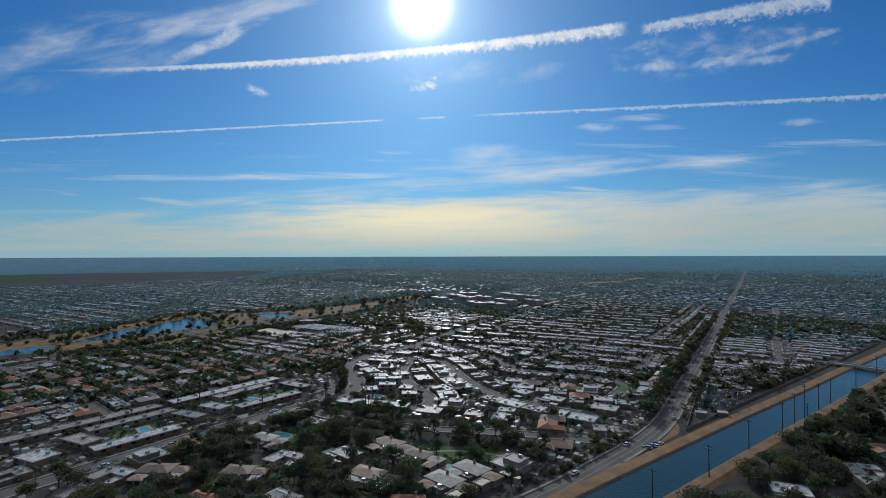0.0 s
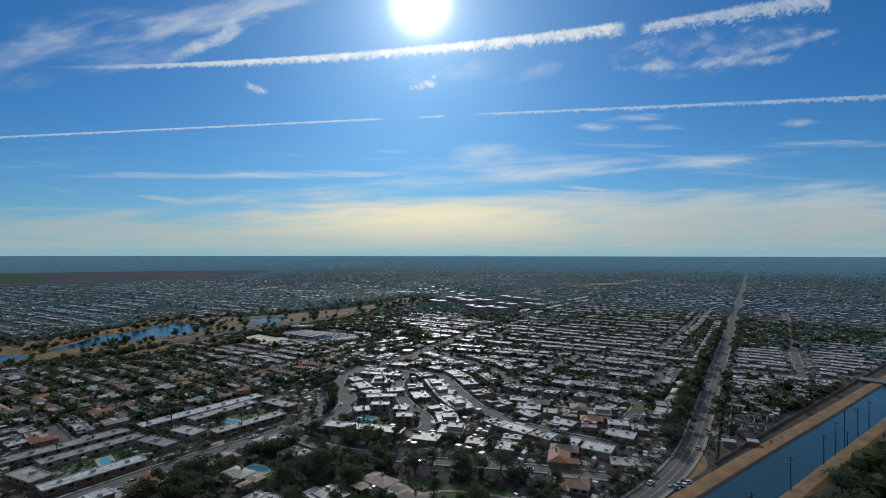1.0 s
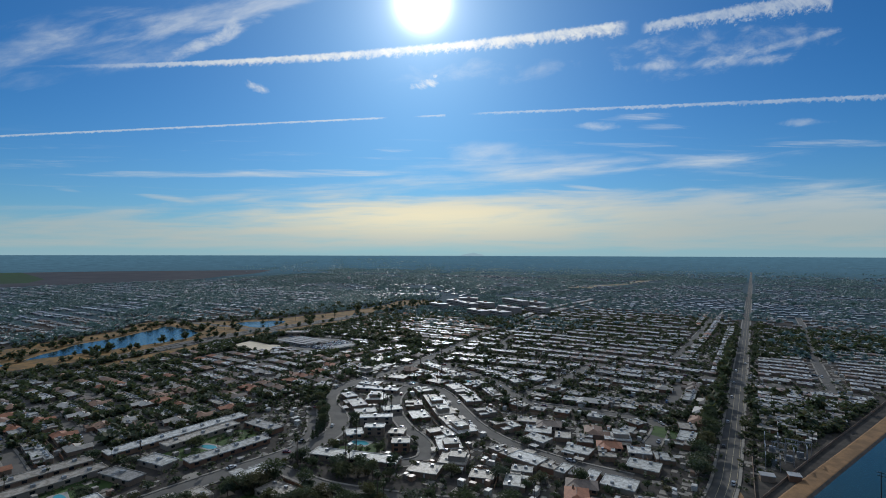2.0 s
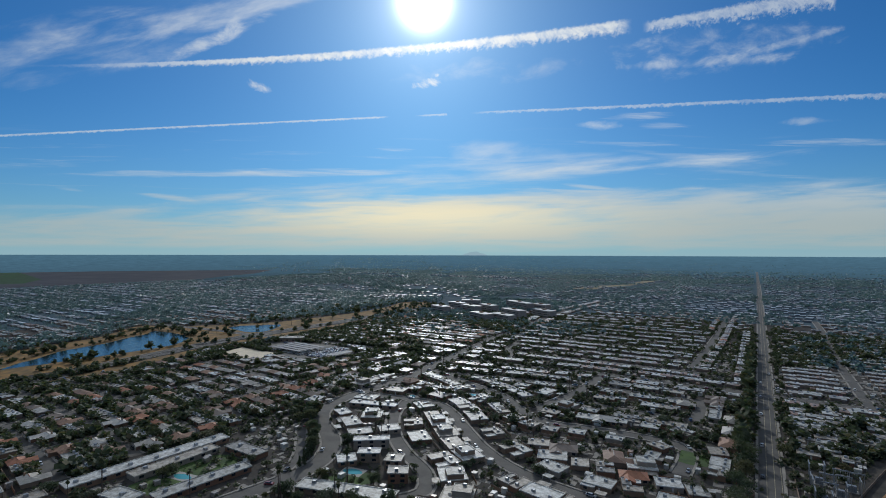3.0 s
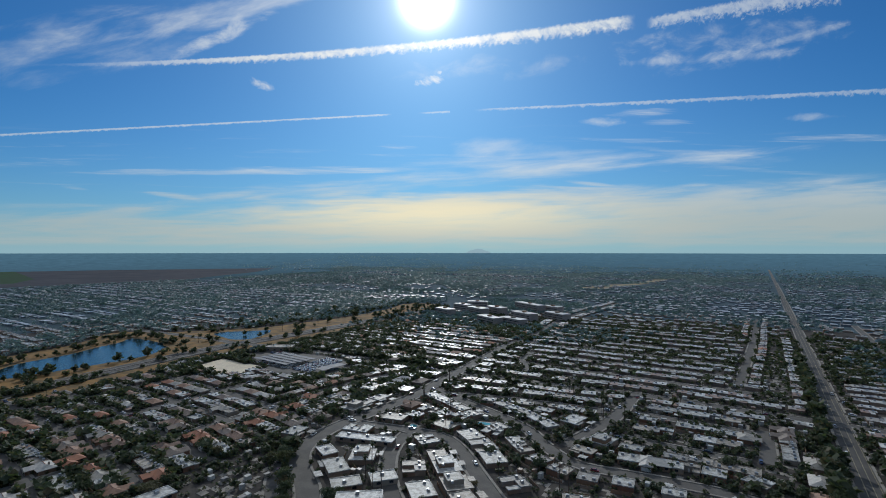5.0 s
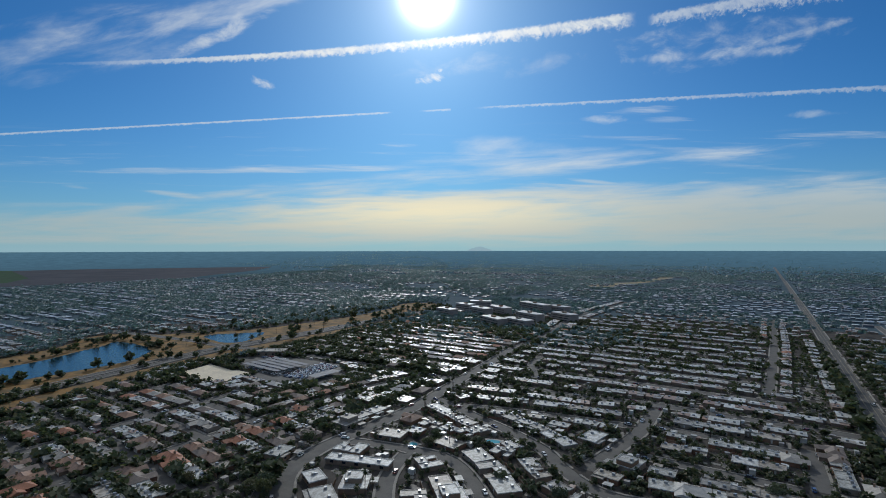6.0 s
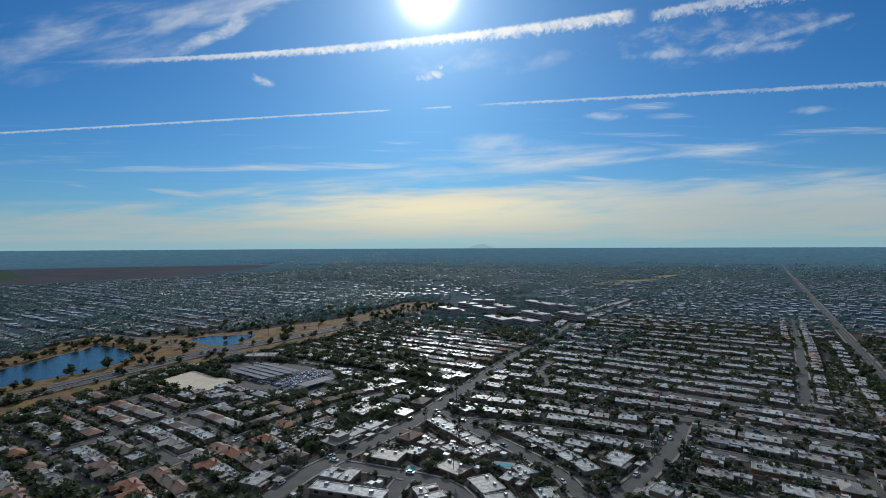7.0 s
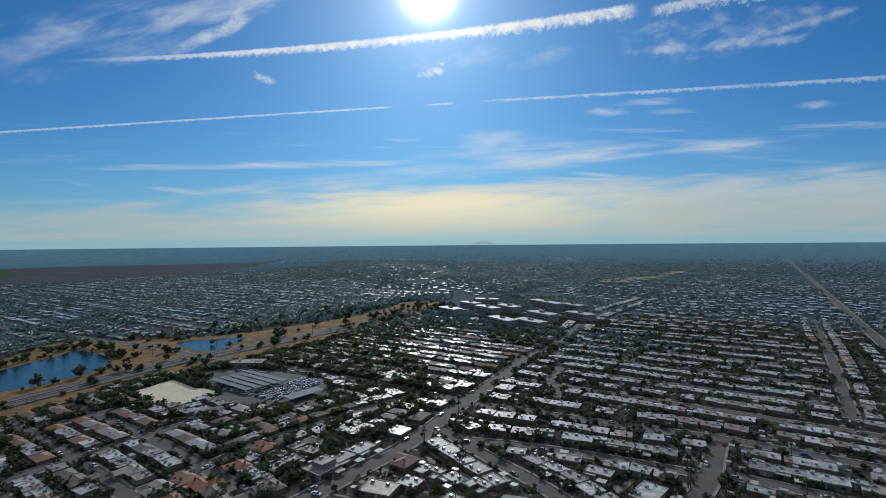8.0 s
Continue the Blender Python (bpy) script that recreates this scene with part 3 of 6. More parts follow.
# ---- streets ----
EW_Y = [247.0, 276.0, 303.0, 332.0, 360.0, 391.0, 426.0, 464.0, 495.0]
STREETS = {
    "road_arterial": ([(-52, 62), (-43, 86), (-35, 108), (-29.8, 127), (-24, 150), (-20.9, 172), (-20.2, 200), (-20.2, 300), (-20.3, 500), (-21, 900), (-23, 1500), (-26, 2300)], 10.5),
    "road_parkway": ([(-300, 60), (-333, 160), (-345, 215), (-352, 265), (-351, 320), (-351, 420), (-350, 480), (-338, 530), (-300, 640)], 7.5),
    "road_parkway_return": ([(-294, 60), (-325, 158), (-337, 215), (-344.5, 265), (-344, 320), (-344, 420), (-343, 480), (-331, 530), (-293, 640)], 7.5),
    "road_main": ([(-146, 0), (-143, 50), (-141.5, 85), (-138, 112), (-135, 128), (-134, 142), (-139, 154), (-148, 163), (-160, 170.5), (-170, 181), (-174.5, 195), (-175, 210), (-174, 245), (-178, 278), (-183, 319), (-189, 372), (-191, 436), (-202, 545), (-190, 700)], 11.0),
    "road_slip": ([(-176, 182), (-171, 175), (-166, 168), (-160, 161), (-150, 152), (-142, 143), (-138, 133)], 5.5),
    "road_loop": ([(-135, 127), (-122, 134), (-104, 139), (-98, 148), (-105, 158), (-118, 166), (-132, 178), (-144, 194), (-150, 211)], 8.0),
    "road_curve": ([(-174, 207), (-158, 211), (-139, 214), (-127, 208), (-112, 194), (-97, 181), (-80, 172), (-60, 168), (-42, 168)], 8.5),
    "road_bend": ([(-172, 262), (-150, 252), (-130, 244), (-115, 236), (-107, 228), (-98, 220.5), (-89, 217), (-78, 218.5), (-63, 220.5), (-50, 221), (-43.5, 218), (-41.5, 210), (-42, 196)], 8.5),
    "road_mid": ([(-97, 272), (-112, 270), (-130, 267), (-150, 262), (-163, 257)], 8.0),
    "road_crescent": ([(-150, 316), (-155, 327), (-163, 341), (-165.5, 353), (-161, 361)], 6.5),
    "road_garden": ([(-30, 147), (-45, 142), (-54, 139.5), (-70, 133), (-84, 127), (-97, 122.5), (-112, 119), (-134, 120)], 7.5),
    "road_connector": ([(-92, 298), (-92, 270), (-95, 250), (-99, 229)], 9.0),
    "road_alley": ([(-54, 345), (-52, 400), (-50.3, 460), (-49.5, 520), (-49, 620)], 7.5),
    "road_court": ([(-43, 249), (-43.2, 262), (-43.8, 281)], 9.0),
    "road_east": ([(16, 300), (16, 365), (17, 420), (21, 530), (22, 620)], 7.0),
    "road_cross": ([(-318, 288), (-250, 292), (-178, 291), (-151, 294.5), (-121, 297.5), (-98, 302), (-80, 303), (-50, 303), (-20, 303), (30, 303)], 9.0),
    "road_west": ([(-200, 292), (-212, 240), (-214, 190), (-214, 120), (-216, 40)], 8.0),
    "road_lane": ([(-252, 220), (-252, 150), (-255, 60)], 8.0),
    "road_lane_west": ([(-290, 215), (-292, 150), (-288, 80)], 8.0),
    "road_crossing": ([(-620, 250), (-520, 263), (-442, 274), (-382, 280), (-352, 280), (-318, 288)], 8.0),
    "road_offices": ([(-196, 470), (-240, 445), (-300, 440), (-342, 450)], 8.0),
}
for k, y in enumerate(EW_Y):
    if y == 303.0:
        continue
    west = -86 if y < 303 else -182
    STREETS["road_row"  + "_" + "abcdefghijklm"[k]] = ([(west, y), (-100 if y > 303 else -70, y), (-57 if y > 340 else -47, y)], 8.0)
for k, y in enumerate((84, 104, 124, 144, 164, 184, 204)):
    STREETS["road_west_row" + "_" + "abcdefg"[k]] = ([(-314, y), (-250, y), (-214, y - 2), (-186, y - 6)], 7.5)
for k, y in enumerate((318, 338, 358, 378, 398, 418)):
    STREETS["road_north_row" + "_" + "abcdef"[k]] = ([(-316, y), (-260, y + 1), (-196, y)], 7.5)
for k, y in enumerate((318, 336, 355, 374, 394, 414, 435, 456, 478, 500)):
    STREETS["road_east_row" + "_" + "abcdefghij"[k]] = ([(-15, y), (8, y + 0.4), (30, y), (38 + 0.37 * (y - 318), y - 0.5)], 5.5)

lines = {}
owner = np.zeros((NX, NY), np.uint8)
for k, (name, (pts, width)) in enumerate(STREETS.items()):
    lines[name] = smooth(pts, 6.0)
    for p in lines[name]:
        i, j = cell(*p)
        r = int(width / 2)
        taken[max(i - r, 0):i + r + 1, max(j - r, 0):j + r + 1] = 1
        owner[max(i - r, 0):i + r + 1, max(j - r, 0):j + r + 1] += 1
for k, (name, (pts, width)) in enumerate(STREETS.items()):
    line = lines[name]
    big = name in ("road_arterial", "road_main", "road_parkway", "road_parkway_return")
    h = width / 2
    z = 0.03 + 0.006 * k
    s = ribbon(Shape(), line, [(-h, z), (h, z)])
    structure(name, s, M_ASPHALT if name == "road_arterial" else M_STREET,
              "long straight grey asphalt arterial road with turn lane" if name == "road_arterial" else "worn grey asphalt residential street", "road")
    s = Shape()
    for sign in (-1, 1):
        keep = lambda p, n, sign=sign: owner[cell(*(p + n * sign * (h + 2.5)))] == 0
        o = [(sign * (h - 0.15), z), (sign * (h - 0.15), 0.36), (sign * (h + 1.2), 0.36), (sign * (h + 1.2), 0.0)]
        ribbon(s, line, o, keep)
    if s.f:
        structure("pavement_" + name[5:], s, M_WALKWAY, "pale concrete kerb and pavement beside the street", "pavement")
s = ribbon(Shape(), lines["road_arterial"], [(-1.70, 0.046), (-1.52, 0.046)])
ribbon(s, lines["road_arterial"], [(1.52, 0.046), (1.70, 0.046)])
ribbon(s, lines["road_arterial"], [(4.4, 0.046), (4.55, 0.046)])
structure("lane_lines", s, M_LINE, "faded yellow lane lines on the arterial road", "lane line")

# ---- open land, water ----
ring = blob([(-20.2, 180), (-17.2, 176), (-15.2, 166), (-18.5, 154), (-25, 135), (-30, 121), (-28.5, 128), (-24, 144), (-20, 162)], 0.02, 0.0)
sheet("dirt_verge", ring, M_BANK, "bare orange dirt between the road bend and the canal", "verge")
fill_ring(ring, 2)
ring = blob([(-438, 215), (-470, 255), (-442, 276), (-420, 300), (-395, 338), (-389, 370), (-383, 422), (-391, 490), (-408, 548), (-380, 565), (-356, 540), (-354, 470), (-354, 320), (-354, 268), (-348, 215), (-338, 170), (-345, 110), (-385, 95), (-420, 150)], 0.05, 0.0)
sheet("fairway", ring, M_DRY, "dormant orange-brown fairway grass beside the parkway", "fairway")
fill_ring(ring, 2)
ring = blob([(-341, 480), (-338, 420), (-338, 320), (-339, 270), (-333, 222), (-322, 165), (-312, 130), (-306, 165), (-318, 205), (-326, 240), (-321, 270), (-322, 300), (-320, 340), (-327, 392), (-325, 474)], 0.05, 0.0)
sheet("verge", ring, M_DRY, "strip of dry orange grass between parkway and houses", "verge")
fill_ring(ring, 2)
ring = blob([(-366, 134), (-361, 172), (-359, 200), (-360, 222), (-371, 240), (-388, 249), (-412, 252), (-432, 249), (-421, 236), (-416, 222), (-404, 200), (-399, 176), (-386, 160), (-374, 142)], 0.16, 0.05)
sheet("lake", ring, M_LAKE, "bright blue lake mirroring the sky on the golf course", "lake")
fill_ring(ring, 4)
ring = blob([(-401, 294), (-402, 302), (-389, 317), (-376, 328), (-358, 299), (-364, 288), (-383, 289)], 0.16, 0.05)
sheet("pond", ring, M_LAKE, "small blue pond beside the parkway", "pond")
fill_ring(ring, 4)
ring = blob([(-366, 92), (-372, 112), (-361, 124), (-350, 112), (-354, 94)], 0.16, 0.05)
sheet("pond_near", ring, M_LAKE, "small blue pond with a fountain on the golf course", "pond")
fill_ring(ring, 4)
ring = [(x * U, y * U, 0.10) for x, y in [(-309, 224), (-314, 246), (-302, 245), (-291, 244), (-288, 246), (-276, 246), (-274, 234), (-275, 227), (-292, 224)]]
sheet("graded_lot", ring, M_SAND, "bare pale sand lot bounded by trees", "lot")
fill_ring(ring, 2)
ring = [(x * U, y * U, 0.08) for x, y in [(-305, 251), (-317, 263), (-307, 279), (-280, 283), (-253, 284), (-231, 268), (-231, 249), (-262, 239.5), (-272.5, 240), (-275, 248)]]
sheet("car_park", ring, M_ASPHALT, "grey asphalt car park full of parked cars", "car park")
fill_ring(ring, 2)
ring = [(x * U, y * U, 0.20) for x, y in [(-2000, 470), (-1560, 388), (-1140, 335), (-1105, 655), (-1225, 830), (-1330, 1010), (-1560, 1260), (-1880, 800)]]
sheet("field", ring, M_FIELD, "wide brown ploughed farm field beyond the houses", "field")
ring = [(x * U, y * U, 0.40) for x, y in [(-1995, 474), (-1560, 393), (-1290, 358), (-1270, 420), (-1420, 500), (-1960, 620)]]
sheet("crop_field", ring, M_CROP, "flat green crop field at the town's edge", "field")
ring = blob([(-315, 890), (-268, 930), (-262, 1000), (-235, 1090), (-222, 1300), (-218, 1500), (-240, 1500), (-250, 1250), (-262, 1080), (-300, 1010)], 0.20, 0.0)
sheet("fairway_north", ring, M_PALEDRY, "pale dry golf fairway among distant trees", "fairway")
fill_ring(ring, 2)


# ---- houses ----
rng = random.Random(7)


def window_shape(w, h):
    s = Shape()
    s.box(-w / 2, -0.06, 0, w / 2, 0.02, h)
    return s


def rimmed_roof(s, x0, y0, x1, y1, z, slab, rim, t):
    """One closed shape: a flat roof slab with a raised rim."""
    def ring(i, h):
        return [(x0 + i, y0 + i, h), (x1 - i, y0 + i, h), (x1 - i, y1 - i, h), (x0 + i, y1 - i, h)]
    rings = [ring(0, z), ring(0, z + slab + rim), ring(t, z + slab + rim), ring(t, z + slab)]
    k = len(s.v)
    for r in rings:
        s.v += r
    for a in range(3):
        for i in range(4):
            j = (i + 1) % 4
            s.f.append((k + 4 * a + i, k + 4 * a + j, k + 4 * a + 4 + j, k + 4 * a + 4 + i))
    s.f += [(k + 3, k + 2, k + 1, k), (k + 12, k + 13, k + 14, k + 15)]
    return s


def flat_house(w, d, h, kind, detailed):
    """A flat-roofed stucco house: walls, roof with a rim, coolers, windows, a lower carport roof, yard walls."""
    ob = thing("house", "flat-roofed stucco house with pale coated roof and rooftop coolers", "house", "houses of the quarter")
    o = 0.2
    if kind == 0:    # plain
        blocks = [(-w / 2, -d / 2, w / 2, d / 2, h)]
    elif kind == 1:  # stepped back on one side
        blocks = [(-w / 2, -d / 2 + 2.4, w / 2, d / 2, h), (-w / 2, -d / 2, -w * 0.04, -d / 2 + 2.39, h - 0.3)]
    elif kind == 2:  # with an upper storey
        blocks = [(-w / 2, -d / 2, w / 2, d / 2, h), (-w * 0.16, -d * 0.25, w * 0.44, d * 0.36, h + 2.3)]
    else:            # round a small open court
        blocks = [(-w / 2, -d / 2, -w * 0.08, d / 2, h), (-w * 0.08 + 0.01, 0.4, w / 2, d / 2, h + 0.35), (w * 0.26, -d / 2, w / 2, 0.39, h - 0.3)]
    for x0, y0, x1, y1, top in blocks:
        z0 = h + 0.2 if top > h + 2 else 0
        part("wall", Shape().box(x0, y0, z0, x1, y1, top), M_STUCCO, ob)
        part("roof", rimmed_roof(Shape(), x0 - o, y0 - o, x1 + o, y1 + o, top + 0.005, 0.2, 0.25, 0.3), M_ROOF, ob)
    top = blocks[-1][4] + 0.2 if kind == 2 else h + 0.2
    unit = Shape().box(-0.8, -0.65, 0, 0.8, 0.65, 1.05, 0.08).mesh("cooler", M_METAL)
    for k in range(2):
        a = part("cooler", unit, M_METAL, ob, "grey rooftop cooler box")
        a.location = (-w * 0.32 + 0.5 * w * k, d * 0.25, top + (0.35 if kind == 3 and k else 0))
    if detailed:
        me = window_shape(1.7, 1.1).mesh("window", M_GLASS)
        a = part("window", me, M_GLASS, ob)
        a.location = (-w * 0.33, blocks[0][1] if kind != 1 else -d / 2, 1.0)
        a = part("door", window_shape(0.9, 1.95), M_TRIM, ob)
        a.location = (w * 0.1, -d / 2 + (2.4 if kind == 1 else 0) if kind != 3 else 0.4, 0.02)
        if kind in (1, 2):
            part("carport_roof", Shape().box(w * 0.08, -d / 2 - 4.0, 2.0, w * 0.45, -d / 2 - 0.25, 2.14), M_ROOF, ob, "lower carport roof")
            for x in (w * 0.10, w * 0.43):
                part("carport_post", Shape().box(x - 0.08, -d / 2 - 3.8, 0, x + 0.08, -d / 2 - 3.64, 2.0), M_TRIM, ob)
        s = Shape().solid([(-w / 2, d / 2 + 4.0, 0), (w / 2, d / 2 + 4.0, 0), (w / 2, d / 2 + 4.15, 0), (-w / 2, d / 2 + 4.15, 0)],
                          [(-w / 2, d / 2 + 4.0, 1.7), (w / 2, d / 2 + 4.0, 1.7), (w / 2, d / 2 + 4.15, 1.7), (-w / 2, d / 2 + 4.15, 1.7)])
        part("yard_wall", s, M_STUCCO, ob, "low stucco yard wall")
    return ob


def tile_house(w, d, h, detailed):
    """A hipped, tiled house with a wing."""
    ob = thing("house", "stucco house with hipped red-brown tile roof", "house", "houses of the quarter")
    s = Shape().box(-w / 2, -d / 2, 0, w / 2, d / 2, h)
    s.box(-w / 2 + 0.3, -d / 2 - 4.0, 0, -w / 2 + 6.2, -d / 2 - 0.01, h - 0.1)
    part("wall", s, M_STUCCO, ob)
    e, r = 0.6, 0.36 * d / 2 + 0.3
    s = Shape()
    a, b = w / 2 + e, d / 2 + e
    k = a - b * 0.8
    s.solid([(-a, -b, h), (a, -b, h), (a, b, h), (-a, b, h)], [(-a, -b, h + 0.18), (a, -b, h + 0.18), (a, b, h + 0.18), (-a, b, h + 0.18)])
    z0, z1 = h + 0.18, h + 0.18 + r
    s.face((-a, -b, z0), (a, -b, z0), (k, 0, z1), (-k, 0, z1))
    s.face((a, b, z0), (-a, b, z0), (-k, 0, z1), (k, 0, z1))
    s.face((a, -b, z0), (a, b, z0), (k, 0, z1))
    s.face((-a, b, z0), (-a, -b, z0), (-k, 0, z1))
    x0, x1, y0, y1 = -w / 2 - 0.2, -w / 2 + 6.7, -d / 2 - 4.5, 0.0
    xm, zw = (x0 + x1) / 2, z0 + 1.25
    s.face((x0, y0, z0), (xm, y0, zw), (xm, y1, zw), (x0, y1, z0))
    s.face((x1, y1, z0), (xm, y1, zw), (xm, y0, zw), (x1, y0, z0))
    s.face((x0, y0, z0 - 0.2), (x1, y0, z0 - 0.2), (x1, y0, z0), (xm, y0, zw), (x0, y0, z0))
    part("roof", s, M_TILE, ob, "weathered red-brown tile roof")
    part("ridge_cap", Shape().box(-k, -0.14, z1 - 0.06, k, 0.14, z1 + 0.1, 0.05), M_TILE, ob)
    part("chimney", Shape().box(w * 0.2, d * 0.12, h + 0.4, w * 0.2 + 0.9, d * 0.12 + 0.9, z1 + 0.8, 0.06), M_STUCCO, ob)
    if detailed:
        me = window_shape(1.7, 1.2).mesh("window", M_GLASS)
        for x in (w * 0.12, w * 0.38):
            a = part("window", me, M_GLASS, ob)
            a.location = (x, -d / 2, 1.0)
        a = part("garage_door", window_shape(4.4, 1.9), M_TRIM, ob, "pale sectional garage door")
        a.location = (-w / 2 + 3.25, -d / 2 - 4.0, 0.02)
    return ob


def hip(s, x0, y0, x1, y1, h, e=0.55, pitch=0.25):
    """A hipped roof with eaves over a rectangle, as one closed shape."""
    x0, y0, x1, y1 = x0 - e, y0 - e, x1 + e, y1 + e
    w, d = x1 - x0, y1 - y0
    k = min(w, d) / 2
    z0, z1 = h + 0.16, h + 0.16 + k * pitch
    s.solid([(x0, y0, h), (x1, y0, h), (x1, y1, h), (x0, y1, h)], [(x0, y0, z0), (x1, y0, z0), (x1, y1, z0), (x0, y1, z0)])
    if w >= d:
        a, b = (x0 + k, (y0 + y1) / 2, z1), (x1 - k + 0.01, (y0 + y1) / 2, z1)
        s.face((x0, y0, z0), (x1, y0, z0), b, a)
        s.face((x1, y1, z0), (x0, y1, z0), a, b)
        s.face((x1, y0, z0), (x1, y1, z0), b)
        s.face((x0, y1, z0), (x0, y0, z0), a)
    else:
        a, b = ((x0 + x1) / 2, y0 + k, z1), ((x0 + x1) / 2, y1 - k - 0.01, z1)
        s.face((x1, y0, z0), (x1, y1, z0), b, a)
        s.face((x0, y1, z0), (x0, y0, z0), a, b)
        s.face((x0, y0, z0), (x1, y0, z0), a)
        s.face((x1, y1, z0), (x0, y1, z0), b)
    return s


def estate_house(w, d, h, kind, detailed):
    """A rambling house of several wings, hipped and flat, round a paved court."""
    r = random.Random(400 + kind)
    ob = thing("house", "rambling tan stucco house with mixed tile and flat roofs", "house", "houses of the quarter")
    c = w * r.uniform(0.12, 0.2)
    wings = [(-w / 2, -d * 0.1, c, d / 2, h + 0.5, True), (c + 0.02, d * 0.02, w / 2, d * 0.42, h, r.random() < 0.5), (-w / 2 + 1.0, -d / 2, -w * 0.18, -d * 0.1 - 0.02, h - 0.2, True),
             (w * 0.24, -d * 0.44, w / 2 - 0.8, 0.0, h - 0.3, r.random() < 0.6), (-w * 0.17, -d * 0.3, w * 0.06, -d * 0.1 - 0.02, h - 0.5, False)]
    for x0, y0, x1, y1, top, hipped_wing in wings:
        part("wall", Shape().box(x0, y0, 0, x1, y1, top), M_STUCCO, ob)
        if hipped_wing:
            part("roof", hip(Shape(), x0, y0, x1, y1, top), M_CLAY, ob, "tan weathered tile roof")
        else:
            part("roof", rimmed_roof(Shape(), x0 - 0.15, y0 - 0.15, x1 + 0.15, y1 + 0.15, top + 0.005, 0.2, 0.3, 0.3), M_ROOF, ob)
    part("chimney", Shape().box(-w * 0.2, d * 0.3, h, -w * 0.2 + 1.1, d * 0.3 + 0.8, h + 3.2, 0.06), M_STUCCO, ob)
    a = part("cooler", Shape().box(-0.8, -0.65, 0, 0.8, 0.65, 1.05, 0.08), M_METAL, ob, "grey rooftop cooler box")
    a.location = (-w * 0.05, -d * 0.2, h - 0.3)
    part("terrace", Shape().box(-w * 0.17, -d * 0.62, -0.1, w * 0.23, -d * 0.31, 0.12), M_WALKWAY, ob, "pale paved terrace")
    me = window_shape(2.0, 1.4).mesh("window", M_GLASS)
    for x, y in ((-w * 0.4, -d / 2), (-w * 0.26, -d / 2), (w * 0.32, -d * 0.44), (w * 0.42, -d * 0.44)):
        part("window", me, M_GLASS, ob).location = (x, y, 0.8)
    part("door", window_shape(1.1, 2.0), M_TRIM, ob).location = (-w * 0.05, -d * 0.3, 0.02)
    return ob


def stock(build, sizes, detailed):
    return [(build(*size, detailed), size[0], size[1]) for size in sizes]


# built once at the origin, then set on their sites
flat_near = stock(flat_house, [(9.6 + 0.5 * k, 8.6 + 0.5 * (k % 3), 2.25 + 0.15 * (k % 4), (0, 1, 0, 3, 0, 1, 3)[k]) for k in range(7)], True)
villa_near = stock(flat_house, [(12.5 + 0.9 * k, 11.5 + 0.7 * (k % 3), 2.4 + 0.2 * (k % 3), (3, 1, 2, 0, 3, 1)[k]) for k in range(6)], True)
tile_near = stock(tile_house, [(12.6 + 0.9 * k, 8.6 + 0.5 * k, 2.3 + 0.15 * k) for k in range(3)], True)
small_near = stock(flat_house, [(8.4 + 0.6 * k, 7.2 + 0.4 * (k % 3), 2.2 + 0.15 * (k % 3), (0, 3, 1, 0)[k]) for k in range(4)], True)
cottage_near = stock(tile_house, [(10.6 + 0.6 * k, 7.2 + 0.3 * k, 2.2 + 0.15 * k) for k in range(3)], True)
estate_near = stock(estate_house, [(19.0, 14.0, 2.9, 3), (22.0, 15.0, 3.0, 1), (17.0, 15.0, 2.8, 2), (20.0, 13.0, 2.9, 4)], True)
KINDS = {"estate": estate_near, "row": flat_near, "villa": villa_near, "tile": tile_near, "small": small_near, "cottage": cottage_near}
used = set()
sites = []  # gap, x, y, z, turn, tiled, pick


def settle(ob, m):
    """The first site takes the built thing itself, later ones a copy."""
    if ob.name in used:
        return copy_thing(ob, m)
    used.add(ob.name)
    ob.matrix_basis = m
    return ob


def put_house(x, y, turn, kind, pick=None, slack=0.3):
    """Claims a free site for a house of one of the built kinds."""
    if not in_view(x, y):
        return False
    kinds = KINDS[kind]
    pick = rng.randrange(len(kinds)) if pick is None else pick
    ob, w, d = kinds[pick]
    if not free(x, y, w - slack, d - slack, turn):
        return False
    claim(list(rect_points(x, y, w - 1.2, d - 1.2, turn, 1.0)), 0.0, 3)
    sites.append((path_gap(x, y), x, y, rng.choice((0.0, 0.0, -0.12, -0.2)), turn, kind, pick))
    return True


def lots(name, setback, apart, depth, base, tiled_share, sides=(-1, 1), skip=0.03, block=0, start=5.0):
    """Houses along both sides of a street, facing it, apart metres from each other; after each block a gap."""
    line, width = lines[name], STREETS[name][1]
    ns = normals(line)
    cum = [0.0]
    for a, b in zip(line, line[1:]):
        cum.append(cum[-1] + (b - a).length)
    for side in sides:
        at, count, shift = start, 0, 0.0
        while at < cum[-1] - 4:
            kind = ("cottage" if base == "small" else "tile") if rng.random() < tiled_share else base
            kinds = KINDS[kind]
            pick = rng.randrange(len(kinds))
            w = kinds[pick][1]
            at += w / 2
            i = min(int(np.searchsorted(cum, at)), len(line) - 1)
            n = ns[i] * side
            t = Vector((-ns[i].y, ns[i].x))
            p = line[i] + t * (at - cum[i]) + n * (width / 2 + setback + depth / 2 + shift + rng.uniform(-0.4, 0.4))
            if rng.random() > skip:
                put_house(p.x, p.y, math.atan2(-n.x, n.y), kind, pick)
            at += w / 2 + apart
            count += 1
            if block and count % block == 0:
                at += rng.uniform(1.5, 6.0)
                shift = rng.uniform(-0.8, 1.2)


